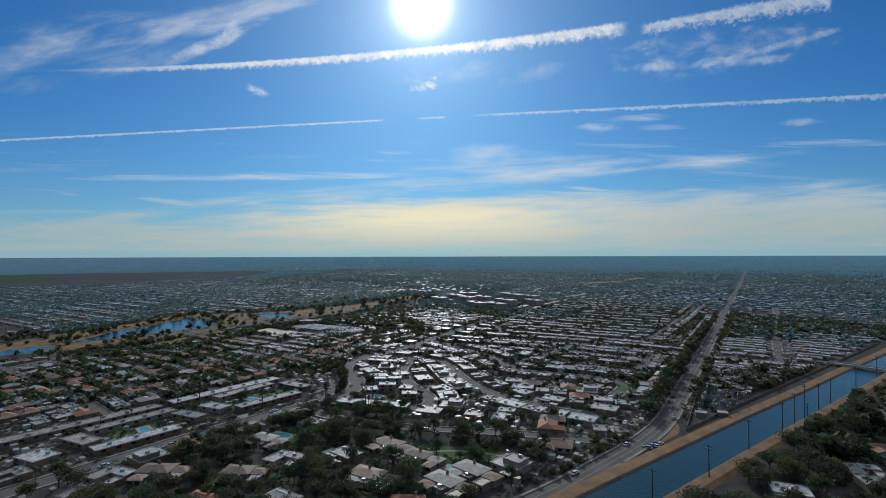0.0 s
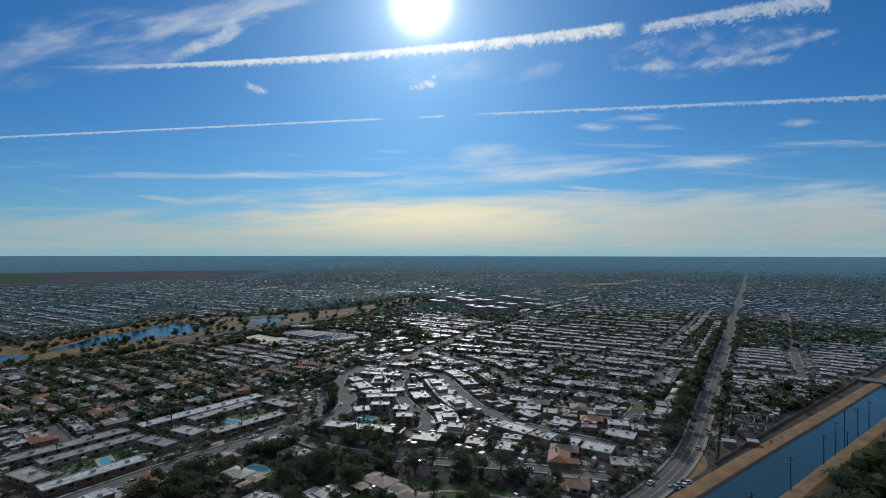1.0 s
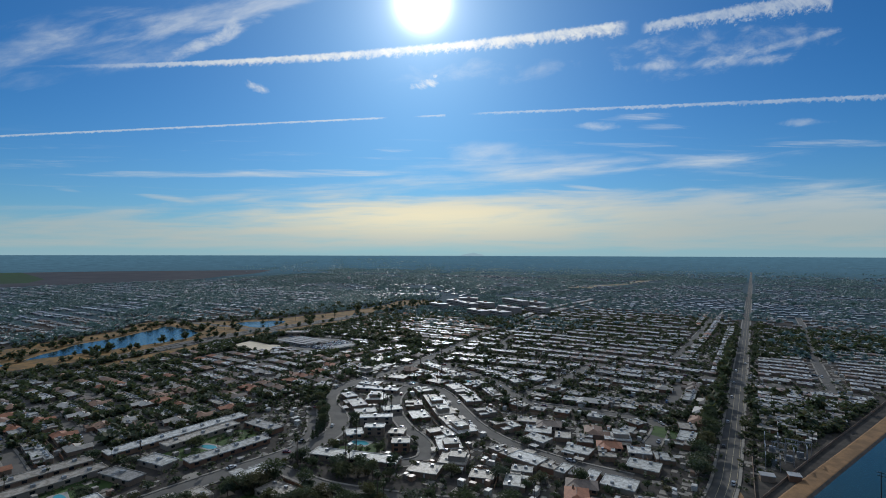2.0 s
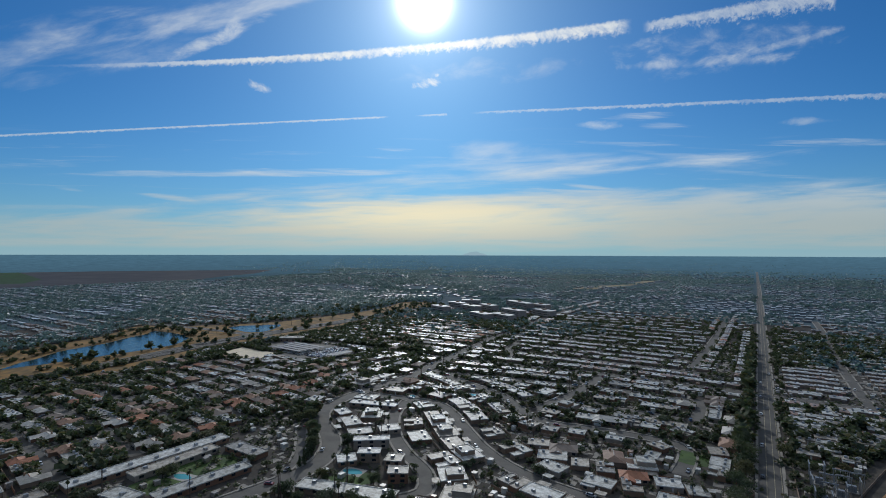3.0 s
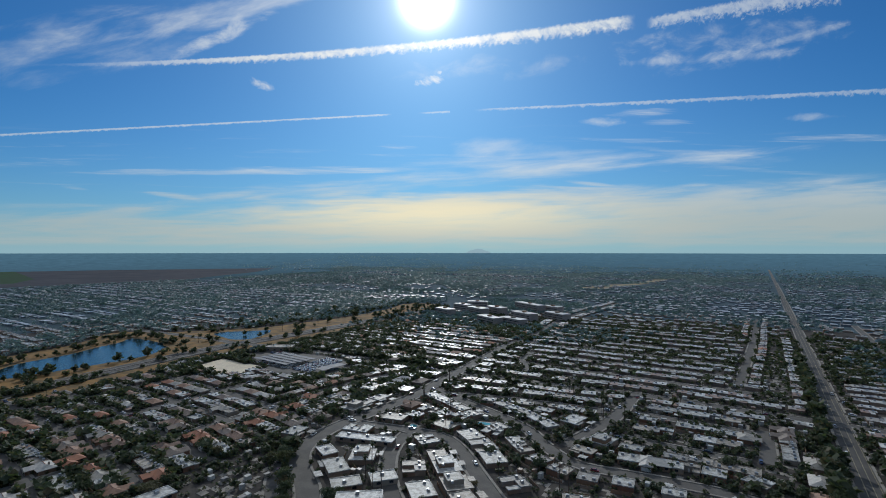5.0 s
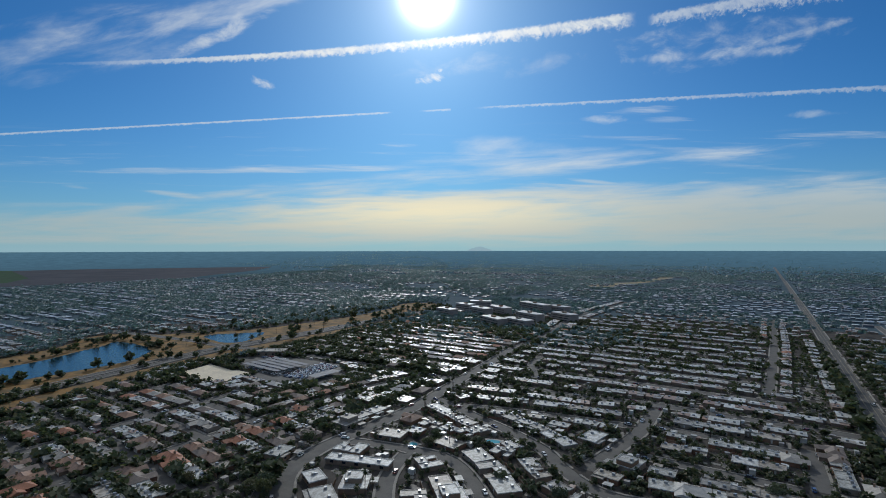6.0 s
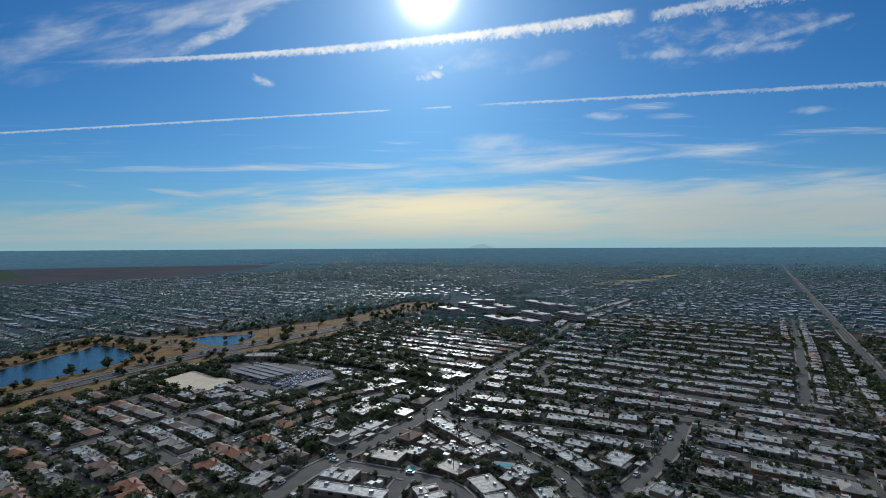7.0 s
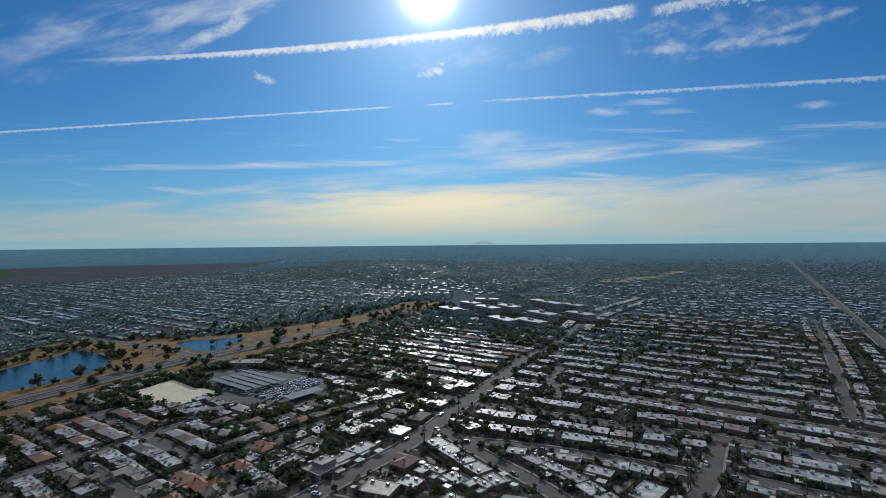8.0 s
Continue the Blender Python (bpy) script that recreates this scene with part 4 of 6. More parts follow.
# ---- apartment bars round their courts, in map units ----
def bar(x0, y0, x1, y1, depth, h, label="long flat-roofed apartment block with pale roof and rooftop coolers", two=False):
    """A long flat-roofed block between two map points."""
    a, b = Vector((x0 * U, y0 * U)), Vector((x1 * U, y1 * U))
    run, mid, turn = (b - a).length, (a + b) / 2, math.atan2(b.y - a.y, b.x - a.x)
    ob = thing("apartment_block", label, "building", "apartment blocks", pose(mid.x, mid.y, 0, 0, 0, math.degrees(turn)))
    part("wall", Shape().box(-run / 2, -depth / 2, 0, run / 2, depth / 2, h), M_STUCCO, ob)
    o = 0.35
    s = rimmed_roof(Shape(), -run / 2 - o, -depth / 2 - o, run / 2 + o, depth / 2 + o, h + 0.005, 0.25, 0.3, 0.35)
    part("roof", s, M_ROOF, ob)
    unit = Shape().box(-0.9, -0.7, 0, 0.9, 0.7, 1.2, 0.08).box(-0.3, 0.7, 0.2, 0.3, 2.2, 0.7).mesh("cooler", M_METAL)
    n = max(1, int(run / 11))
    for k in range(n):
        c = part("cooler", unit, M_METAL, ob, "dark rooftop cooler box")
        c.location = (-run / 2 + (k + 0.5) * run / n + rng.uniform(-1, 1), rng.uniform(-1.6, 1.6), h + 0.25)
    win = window_shape(2.0, 1.3).mesh("window", M_GLASS)
    n = max(2, int(run / 6))
    for k in range(n):
        for z in ((0.9, 3.3) if h > 4.5 else (1.0,)):
            for side in (-1, 1):
                c = part("window", win, M_GLASS, ob)
                c.location = (-run / 2 + (k + 0.5) * run / n, side * depth / 2, z)
                c.rotation_euler = (0, 0, 0 if side < 0 else math.pi)
    claim(list(rect_points(mid.x, mid.y, run, depth, turn, 1.0)), 1.0, 3)
    return ob


for x0, y0, x1, y1, depth, h in [
    (-182, 44, -178, 92, 11, 2.7), (-178, 96, -175, 141, 11, 2.7),
    (-170.5, 66, -169, 92, 10, 2.7), (-152, 60, -150, 83, 10, 2.7), (-169, 61, -158, 62.5, 11, 2.7), (-165, 91, -153, 93, 10, 2.7),
    (-170, 109, -169.5, 134, 10, 2.7), (-152, 106, -149, 131, 10, 2.7), (-165, 101.5, -155, 103, 11, 2.7), (-166.5, 138, -152, 138, 11, 2.7),
    (-127, 131.5, -101, 139.5, 11, 2.7), (-129.5, 148, -126, 152, 12, 2.7), (-126, 153.5, -120.5, 157, 8, 5.0), (-116, 154.5, -111.5, 156.5, 11, 5.0),
    (-110, 148, -105.5, 151, 10, 5.0), (-134, 160, -125, 167, 8, 5.0), (-142, 166, -137, 172, 12, 2.7), (-135.5, 174.5, -131, 180, 12, 2.7),
    (-163, 183, -156.5, 180, 10, 2.7), (-166, 193, -147, 199, 9, 2.7),
]:
    bar(x0, y0, x1, y1, depth * 0.82, h - 0.2)

# mid-rise offices beside the parkway
def office(x, y, w, d, h, turn):
    ob = thing("office_block", "brown mid-rise block with flat white roof and dark window bands", "building", "mid-rise blocks", pose(x * U, y * U, 0, 0, 0, turn))
    part("wall", Shape().box(-w / 2, -d / 2, 0, w / 2, d / 2, h), M_BRICK, ob)
    s = Shape().box(-w / 2 - 0.3, -d / 2 - 0.3, h + 0.005, w / 2 + 0.3, d / 2 + 0.3, h + 0.5)
    part("roof", s, M_WHITEROOF, ob, "bright white flat roof")
    part("plant_room", Shape().box(-3, -2.5, h + 0.5, 3, 2.5, h + 2.6, 0.1), M_STUCCO, ob)
    for k in range(int(h / 3.4)):
        for side in (-1, 1):
            a = part("window_band", Shape().box(-w / 2 + 1, -0.06, 0, w / 2 - 1, 0.03, 0.9), M_GLASS, ob)
            a.location = (0, side * d / 2, 1.1 + 3.4 * k)
    claim(list(rect_points(x * U, y * U, w, d, radians(turn), 1.0)), 1.0, 3)


for x, y, w, h, turn in [(-311, 486, 40, 12, -23), (-316, 530, 36, 12, -16), (-317, 564, 40, 12, 20), (-287, 510, 46, 12, -27), (-273, 525, 40, 12, -27), (-253, 563, 76, 14, -33),
                         (-227, 562, 38, 12, -24), (-205, 515, 44, 11, -28), (-231, 498, 50, 12, -28), (-247, 459, 48, 11, -30), (-225, 461, 46, 11, -25)]:
    office(x, y, w, 17, h, turn)

# the large houses of the leafy quarter below the courts
for k, (x, y) in enumerate([(-70.2, 103.7), (-53.8, 103.0), (-90.0, 95.6), (-73.9, 87.6), (-82.4, 105.8), (-101.4, 84.9), (-102.3, 72.6), (-79.4, 80.7), (-116.6, 109.0), (-115.8, 89.8), (-56.4, 94.5), (-48.6, 113.9)]):
    put_house(x * U, y * U, radians(rng.uniform(-20, 30)), "villa" if k % 3 == 2 else "estate", None, 3.0)
for x, y, turn, kind in [(-126, 47, 20, 0), (-120, 62, 30, 1), (-113, 71, 15, 1), (-98, 78, -10, 0), (-87, 88, 25, 1), (-74, 79, -20, 1), (-77, 98, 20, 1), (-65, 98, -15, 1), (-50, 96, 10, 1),
                         (-36.5, 123, 20, 0), (-123, 89, 10, 0), (-133, 72, 30, 1), (-130, 55, 10, 0), (-160, 50, 10, 0), (-152, 42, 0, 0), (-102, 119, 10, 0), (-92, 140, 15, 0), (-88, 149, 20, 0)]:
    put_house(x * U, y * U, radians(turn), "estate" if y > 60 and kind else "tile" if kind else "villa")

# lawns and pools in the courts and gardens
def pool(x, y, w, d, turn):
    ob = thing("swimming_pool", "turquoise swimming pool with pale concrete rim", "pool", "pools", pose(x * U, y * U, 0, 0, 0, turn))
    part("rim", Shape().box(-w / 2 - 1.2, -d / 2 - 1.2, 0, w / 2 + 1.2, d / 2 + 1.2, 0.14), M_CONCRETE, ob)
    ring = [(w / 2 * math.cos(a) * (1 + 0.12 * math.cos(2 * a)), d / 2 * math.sin(a), 0.16) for a in np.linspace(0, 2 * math.pi, 24, endpoint=False)]
    s = Shape()
    s.face(*ring)
    part("pool_water", s, M_POOL, ob, "clear turquoise pool water")
    claim(list(rect_points(x * U, y * U, w, d, radians(turn), 1.0)), 1.0, 2)


for x, y, w, d in [(-160, 78, 11, 5), (-122, 146.5, 10, 6), (-160, 118, 10, 5), (-74, 103, 14, 7), (-119, 98, 12, 6), (-61, 106, 9, 4), (-152, 217, 5, 4), (-131, 233, 9, 5), (-95, 97, 10, 5)]:
    pool(x, y, w, d, rng.uniform(-20, 20))
for k, pts in enumerate([
    [(-167, 70), (-166, 88), (-156, 88), (-155, 68)], [(-167, 107), (-166, 132), (-155, 132), (-156, 108)], [(-126, 140), (-116, 150), (-112, 146), (-118, 138)],
    [(-126, 88), (-122, 106), (-112, 112), (-108, 96), (-116, 84)], [(-98, 100), (-88, 112), (-70, 118), (-58, 124), (-50, 118), (-62, 108), (-80, 104), (-90, 96)],
    [(-151, 224), (-150, 233), (-142, 232), (-143, 224)], [(-112, 68), (-104, 84), (-96, 82), (-100, 66)], [(-11, 225), (-10, 290), (-6, 290), (-7, 225)], [(-108, 340), (-107, 352), (-96, 352), (-97, 341)], [(-44, 216), (-36, 214), (-36, 206), (-44, 206)]]):
    ring = blob(pts, 0.06 + 0.01 * k, 0.05)
    sheet("lawn", ring, M_LAWN, "watered green lawn between the houses", "lawn")

walk_line = smooth([(-82, 104), (-74, 110), (-68, 115.5), (-57, 119.5), (-47, 119)], 4.0)
structure("garden_path", ribbon(Shape(), walk_line, [(-1.0, 0.0), (-1.0, 0.2), (1.0, 0.2), (1.0, 0.0)]), M_WALKWAY, "pale curved garden path through the green lawn", "path")
claim(walk_line, 2.0, 2)

# ---- houses street by street ----
for name in STREETS:
    if name.startswith("road_row"):
        y = EW_Y["abcdefghijklm".index(name[-1])]
        front = {247.0: 8.9, 276.0: 4.5, 332.0: 6.3, 360.0: 4.5, 391.0: 8.9, 426.0: 9.6}.get(y, 9.0)
        lots(name, front, 0.05, 9.2, "row", 0.0, skip=0.02, block=6)
    elif name == "road_cross":
        lots(name, 8.5, 0.05, 9.2, "row", 0.0, skip=0.02, block=6)
    elif name == "road_mid":
        lots(name, 3.0, 0.05, 9.2, "row", 0.0, sides=(-1,), skip=0.02, block=5)
        lots(name, 7.0, 0.05, 9.2, "row", 0.0, sides=(1,), skip=0.02, block=5)
    elif name == "road_bend":
        lots(name, 6.0, 0.1, 9.2, "row", 0.05, skip=0.02, block=5)
    elif name.startswith("road_west_row"):
        lots(name, 2.6, 0.5, 8.0, "small", 0.5)
    elif name.startswith("road_north_row"):
        lots(name, 2.6, 0.4, 8.0, "small", 0.4)
    elif name in ("road_east", "road_alley"):
        continue
    elif name.startswith("road_east_row"):
        lots(name, 2.0, 0.3, 8.0, "small", 0.0, block=6)
for name, share in (("road_curve", 0.0), ("road_loop", 0.0), ("road_connector", 0.0), ("road_main", 0.15)):
    lots(name, 2.5, 0.3, 12.5, "villa", share, block=4)
for name in ("road_court", "road_west", "road_lane", "road_lane_west"):
    lots(name, 2.0, 0.5, 8.0, "small", 0.5)
for k in range(7):
    put_house(-31 * U, (213 + 6.6 * k) * U, radians(90), "villa" if k % 2 else "tile")
for k in range(34):  # the column backing on the arterial
    put_house(-30.5 * U, (312 + 6.0 * k) * U, radians(90), "row")
for k in range(11):
    for q in range(7):
        put_house((-10.0 + 5.6 * q + rng.uniform(-0.4, 0.4)) * U, (231 + 6.4 * k + rng.uniform(-0.6, 0.6)) * U, 0.0, "small")
lots("road_alley", 3.0, 2.2, 8.0, "small", 0.15, skip=0.12, block=4)
for x, y in [(4.7, 135.6), (12.1, 136.9), (24.0, 185.2), (19.6, 168.3), (35.8, 201.3), (28.2, 157.5), (33.4, 227.5), (46.8, 262.7), (14.7, 176.7), (35.0, 179.4)]:  # beyond the canal
    put_house(x * U, y * U, radians(rng.uniform(5, 35)), rng.choice(("estate", "villa", "tile")))
# gardens of the leafy quarter and beyond the canal
for x, y, turn, kind in [(-95, 127, 0, 0), (-82, 133, -10, 0), (-72, 137, 10, 1), (-62, 140, 15, 0), (-52, 142, 20, 0), (-112, 124, 10, 0), (-60, 84, 30, 1), (-100, 60, 10, 1), (-43, 133, 15, 1), (-85, 70, 0, 1),
                         (6, 132, 20, 0), (12, 134, 10, 0), (23, 182, 20, 0), (25, 172, 15, 0), (14, 157, 10, 1), (32, 200, 25, 0), (40, 180, 10, 1), (30, 150, 20, 0), (45, 220, 20, 0), (20, 120, 10, 1)]:
    put_house(x * U, y * U, radians(turn), "tile" if kind else "villa")
for x, y in [(60, 250), (55, 200), (70, 280), (0, 112), (85, 300), (40, 150), (75, 230)]:
    put_house(x * U, y * U, radians(20), "villa")
for gx in range(-84, -30, 8):  # small courts between loop and arterial
    for gy in range(146, 200, 8):
        put_house((gx + rng.uniform(-1, 1)) * U, (gy + rng.uniform(-1, 1)) * U, radians(rng.choice((18, 108, 18))), rng.choice(("row", "tile", "villa")))
for gx in range(-172, -94, 8):
    for gy in range(216, 298, 8):
        put_house((gx + rng.uniform(-1, 1)) * U, (gy + rng.uniform(-1, 1)) * U, radians(rng.uniform(-20, 5)), "row")
for gx in range(-320, -190, 6):
    for gy in range(62, 440, 6):
        put_house((gx + rng.uniform(-1, 1)) * U, (gy + rng.uniform(-1, 1)) * U, radians(rng.choice((0, 90, 3))), rng.choice(("small", "small", "cottage")))
sites.sort()
for gap, x, y, z, turn, kind, pick in sites[:300]:
    settle(KINDS[kind][pick][0], pose(x, y, z, 0, 0, math.degrees(turn)))
hipped = ("tile", "cottage")
far_flat = [(x, y, z, turn, KINDS[kind][pick][1], KINDS[kind][pick][2], 2.3 + 0.2 * (pick % 4)) for gap, x, y, z, turn, kind, pick in sites[300:] if kind not in hipped]
far_tile = [(x, y, z, turn, KINDS[kind][pick][1], KINDS[kind][pick][2], 2.3) for gap, x, y, z, turn, kind, pick in sites[300:] if kind in hipped]
for kinds in KINDS.values():
    for ob, w, d in kinds:
        if ob.name not in used:
            for o in (*ob.children_recursive, ob):
                bpy.data.objects.remove(o)


# ---- trees ----
def tree_kind(name, label, height, spread, lobes, clumps, seed, leaf=0.62, bare=0.30):
    """A tapered, forked trunk and a ragged crown of leaf clumps gathered in lobes."""
    r = random.Random(seed)
    ob = thing(name, label, "tree", "garden trees")
    s = Shape()
    fork = height * bare
    s.tube([(0, 0, -0.2), (0.1, 0.05, fork * 0.6), (0.15, 0.0, fork)], [0.32, 0.25, 0.20], 6)
    crown = Shape()
    for k in range(lobes):
        a = 2 * math.pi * k / lobes + r.uniform(-0.4, 0.4)
        reach = spread * r.uniform(0.25, 0.62) if k else 0.0
        c = Vector((reach * math.cos(a), reach * math.sin(a), height * r.uniform(0.55, 0.80) if k else height * 0.80))
        s.tube([(0.15, 0.0, fork * 0.95), tuple(c * 0.5 + Vector((0, 0, fork * 0.4))), tuple(c)], [0.16, 0.11, 0.05], 5)
        size = spread * r.uniform(0.34, 0.52)
        for _ in range(clumps // lobes):
            d = Vector((r.gauss(0, 1), r.gauss(0, 1), r.gauss(0, 0.75))).normalized() * (r.random() ** 0.45)
            p = c + Vector((d.x * size, d.y * size, d.z * size * 0.75))
            q = Euler((r.uniform(-0.9, 0.9), r.uniform(-0.9, 0.9), r.uniform(0, 6.3))).to_matrix()
            e = leaf * r.uniform(0.6, 1.35)
            pts = [p + q @ Vector((e * math.cos(t) * r.uniform(0.6, 1.1), e * math.sin(t) * r.uniform(0.6, 1.1), r.uniform(-0.15, 0.15))) for t in (0.2, 1.5, 2.9, 4.4)]
            crown.face(*pts)
    part("trunk", s, M_BARK, ob)
    part("crown", crown, M_LEAF, ob, "uneven dark green leafy crown")
    ob["tall"] = height
    return ob


def palm_kind(height, seed):
    r = random.Random(seed)
    ob = thing("palm_tree", "tall slender fan palm with a small drooping crown", "palm tree", "palms")
    part("trunk", Shape().tube([(0, 0, -0.2), (0.1, 0, height * 0.5), (0.25, 0.1, height)], [0.28, 0.2, 0.17], 7), M_BARK, ob)
    s = Shape()
    for k in range(26):
        a, droop = r.uniform(0, 6.3), r.uniform(-1.0, 0.9)
        o, side = Vector((0.25, 0.1, height)), Vector((-math.sin(a), math.cos(a), 0))
        run = Vector((math.cos(a) * math.cos(droop), math.sin(a) * math.cos(droop), math.sin(droop)))
        p1, p2 = o + run * 1.1, o + run * 2.0 - Vector((0, 0, 0.55))
        s.face(o - side * 0.06, p1 - side * 0.45, p1 + side * 0.45, o + side * 0.06)
        s.face(p1 - side * 0.45, p2, p1 + side * 0.45)
    part("fronds", s, M_PALM, ob, "grey-green fan fronds")
    ob["tall"] = height
    return ob


def cypress_kind(height, seed):
    r = random.Random(seed)
    ob = thing("cypress", "dark slender columnar cypress", "tree", "cypresses")
    part("trunk", Shape().tube([(0, 0, -0.2), (0, 0, height * 0.9)], [0.22, 0.04], 5), M_BARK, ob)
    s = Shape()
    for k in range(260):
        z = r.uniform(0.06, 1.0)
        a, rad = r.uniform(0, 6.3), (0.14 * height) * (1.05 - z) ** 0.6 * r.uniform(0.5, 1.1)
        p = Vector((rad * math.cos(a), rad * math.sin(a), z * height))
        q = Euler((r.uniform(-1, 1), r.uniform(-1, 1), a)).to_matrix()
        s.face(*[p + q @ Vector((0.5 * math.cos(t), 0.5 * math.sin(t), 0)) for t in (0, 1.6, 3.2, 4.7)])
    part("crown", s, M_LEAF, ob)
    ob["tall"] = height
    return ob


broad = [tree_kind("shade_tree", "broad shade tree with ragged dark green crown", 7.0 + 1.3 * k, 6.4 + 0.8 * k, 6 + k % 3, 1000, 20 + k, 0.47) for k in range(5)]
small_trees = [tree_kind("citrus_tree", "low round garden tree with dense dark foliage", 3.8 + 0.5 * k, 3.6 + 0.5 * k, 5, 380, 40 + k, 0.42, 0.2) for k in range(3)]
pines = [tree_kind("pine_tree", "tall pine with dark layered crown", 12.5 + 1.5 * k, 6.2, 8, 860, 60 + k, 0.50, 0.22) for k in range(2)]
palms = [palm_kind(11.0 + 2.5 * k, 80 + k) for k in range(3)]
cypresses = [cypress_kind(9.0 + 2.0 * k, 90 + k) for k in range(2)]
tree_rng = random.Random(11)
planted = 0
stands = []  # gap, order, kind, pose


def plant(kinds, x, y, lo=0.75, hi=1.25, any_ground=False, room=0.0):
    global planted
    if not in_view(x, y) or (not any_ground and taken[cell(x, y)] != 0) or (room and not free(x, y - 2, room, room + 4, 0)):
        return
    planted += 1
    m = pose(x, y, 0, 0, 0, tree_rng.uniform(0, 360)) @ Matrix.Diagonal((*[tree_rng.uniform(lo, hi)] * 2, tree_rng.uniform(lo, hi), 1))
    stands.append((path_gap(x, y), planted, tree_rng.choice(kinds), m))


# rows along the arterial
for k in range(58):
    y = 176 * U + k * 8.2 + tree_rng.uniform(-2, 2)
    plant(broad[:4] + pines, -26.8 * U + tree_rng.uniform(-1.5, 1.5), y, 0.7, 1.05)
    if k > 9:
        plant(small_trees, -14.2 * U + tree_rng.uniform(-2, 2), y, 0.7, 1.1)
for k in range(10):
    plant(small_trees, (-30 - 0.9 * k) * U, (148 - 3.6 * k) * U, 0.6, 0.9, True)
# dark belt of cypresses and pines between the main street and its slip lane
belt = smooth([(-170, 177), (-163, 168), (-154, 160.5), (-146, 154), (-140, 147), (-137, 140)], 3.6)
for p in belt:
    plant(cypresses + pines, p.x + tree_rng.uniform(-1.2, 1.2), p.y + tree_rng.uniform(-1.2, 1.2), 0.6, 0.95, True)
# the leafy quarter, thickly grown
for k in range(640):
    plant(broad + pines + small_trees, tree_rng.uniform(-136, -44) * U, tree_rng.uniform(40, 134) * U, 0.55, 0.9, room=4.0)
for k in range(85):  # beyond the canal
    v = tree_rng.uniform(0, 1)
    plant(broad + pines, (-6 + 75 * v + tree_rng.uniform(0, 40)) * U, (105 + 180 * v + tree_rng.uniform(-25, 10)) * U, 0.8, 1.2)
# lake shore, sand lot, parkway
for x, y in [(-354, 205), (-353, 190), (-355, 213), (-356, 172), (-357, 228), (-362, 240), (-356, 160), (-409, 190), (-402, 168), (-350, 182), (-425, 226), (-440, 246), (-414, 210), (-350, 240), (-386, 256), (-372, 250), (-398, 257)]:
    for k in range(2):
        plant(broad + small_trees, (x + tree_rng.uniform(-2, 1)) * U, (y + tree_rng.uniform(-4, 4)) * U, 0.55, 0.9, True)
for k in range(40):
    a = tree_rng.uniform(0, 1)
    plant(small_trees + broad[:1], (-316 + 42 * a) * U + tree_rng.uniform(-3, 3), (219 - 3 * math.sin(3.1 * a)) * U + tree_rng.uniform(-5, 3), 0.8, 1.1, True)
for p in smooth([(-374, 132), (-389, 157), (-404, 176), (-409, 200), (-421, 222), (-428, 238), (-438, 252), (-412, 259), (-388, 255)], 9.0):
    plant(broad + small_trees, p.x + tree_rng.uniform(-6, 2), p.y + tree_rng.uniform(-4, 4), 0.55, 0.95, True)
for k in range(14):
    plant(broad[:2], (-316 + 16 * tree_rng.random()) * U, (250 + 8 * tree_rng.random()) * U, 0.6, 0.9, True)
for k in range(50):
    plant(broad + palms, (tree_rng.choice((-347.5, -357, -337, -365, -375)) + tree_rng.uniform(-2.5, 2.5)) * U, tree_rng.uniform(265, 540) * U, 0.6, 1.0, True)
# a ragged screen of trees below the far bank
for p, q in zip(canal, normals(canal)):
    if 60 * U < p.y < 300 * U:
        for k in range(3):
            if tree_rng.random() < (0.5 if p.y > 150 * U else 0.25):
                o = p + q * (HALF + tree_rng.uniform(11.5, 28))
                plant(broad + pines + small_trees, o.x, o.y, 0.65, 1.1, True)
# shade over the near bank's gardens
for k in range(16):
    v = tree_rng.uniform(0, 1)
    plant(broad + pines, (-4 + 62 * v + tree_rng.uniform(0, 10)) * U, (112 + 170 * v + tree_rng.uniform(-12, 2)) * U, 0.8, 1.2)
# palms in the quarter of the courts
for x, y in [(-150, 126), (-148, 112), (-110, 160), (-118, 140), (-140, 178), (-128, 169), (-102, 152), (-160, 196), (-168, 101), (-176, 262), (-170, 272), (-181, 300), (-179, 290), (-168, 246), (-150, 240), (-86, 258), (-120, 200), (-88, 196), (-95, 262), (-140, 220), (-134, 128), (-126, 124), (-112, 128), (-70, 110), (-90, 118), (-104, 264), (-114, 283), (-146, 231)]:
    for k in range(2):
        plant(palms, (x + tree_rng.uniform(-2, 2)) * U, (y + tree_rng.uniform(-2, 2)) * U, 0.85, 1.1)
# gardens all over, wherever there is room
for k in range(3000):
    x, y = tree_rng.uniform(-330, 60) * U, tree_rng.uniform(60, 300) * U
    if path_gap(x, y) < 400 and planted < 1500:
        plant(small_trees * 3 + broad[:2] + palms[:1], x, y, 0.5, 0.9)
stands.sort(key=lambda row: row[:2])
tally, spare_trees = {}, []
for gap, order, ob, m in stands:
    kind = ob.name.split(".")[0]
    tally[kind] = tally.get(kind, 0) + 1
    if tally[kind] > {"shade_tree": 280, "citrus_tree": 220, "pine_tree": 90, "palm_tree": 90, "cypress": 40}[kind]:
        h = m.to_scale().z * ob["tall"]
        spare_trees.append((m.translation.x, m.translation.y, 0.0, order * 1.7, h * 0.85, h * 0.85, h))
        continue
    settle(ob, m).matrix_basis = m
for kinds in (broad, small_trees, pines, palms, cypresses):
    for ob in kinds:
        if ob.name not in used:
            for o in (*ob.children_recursive, ob):
                bpy.data.objects.remove(o)


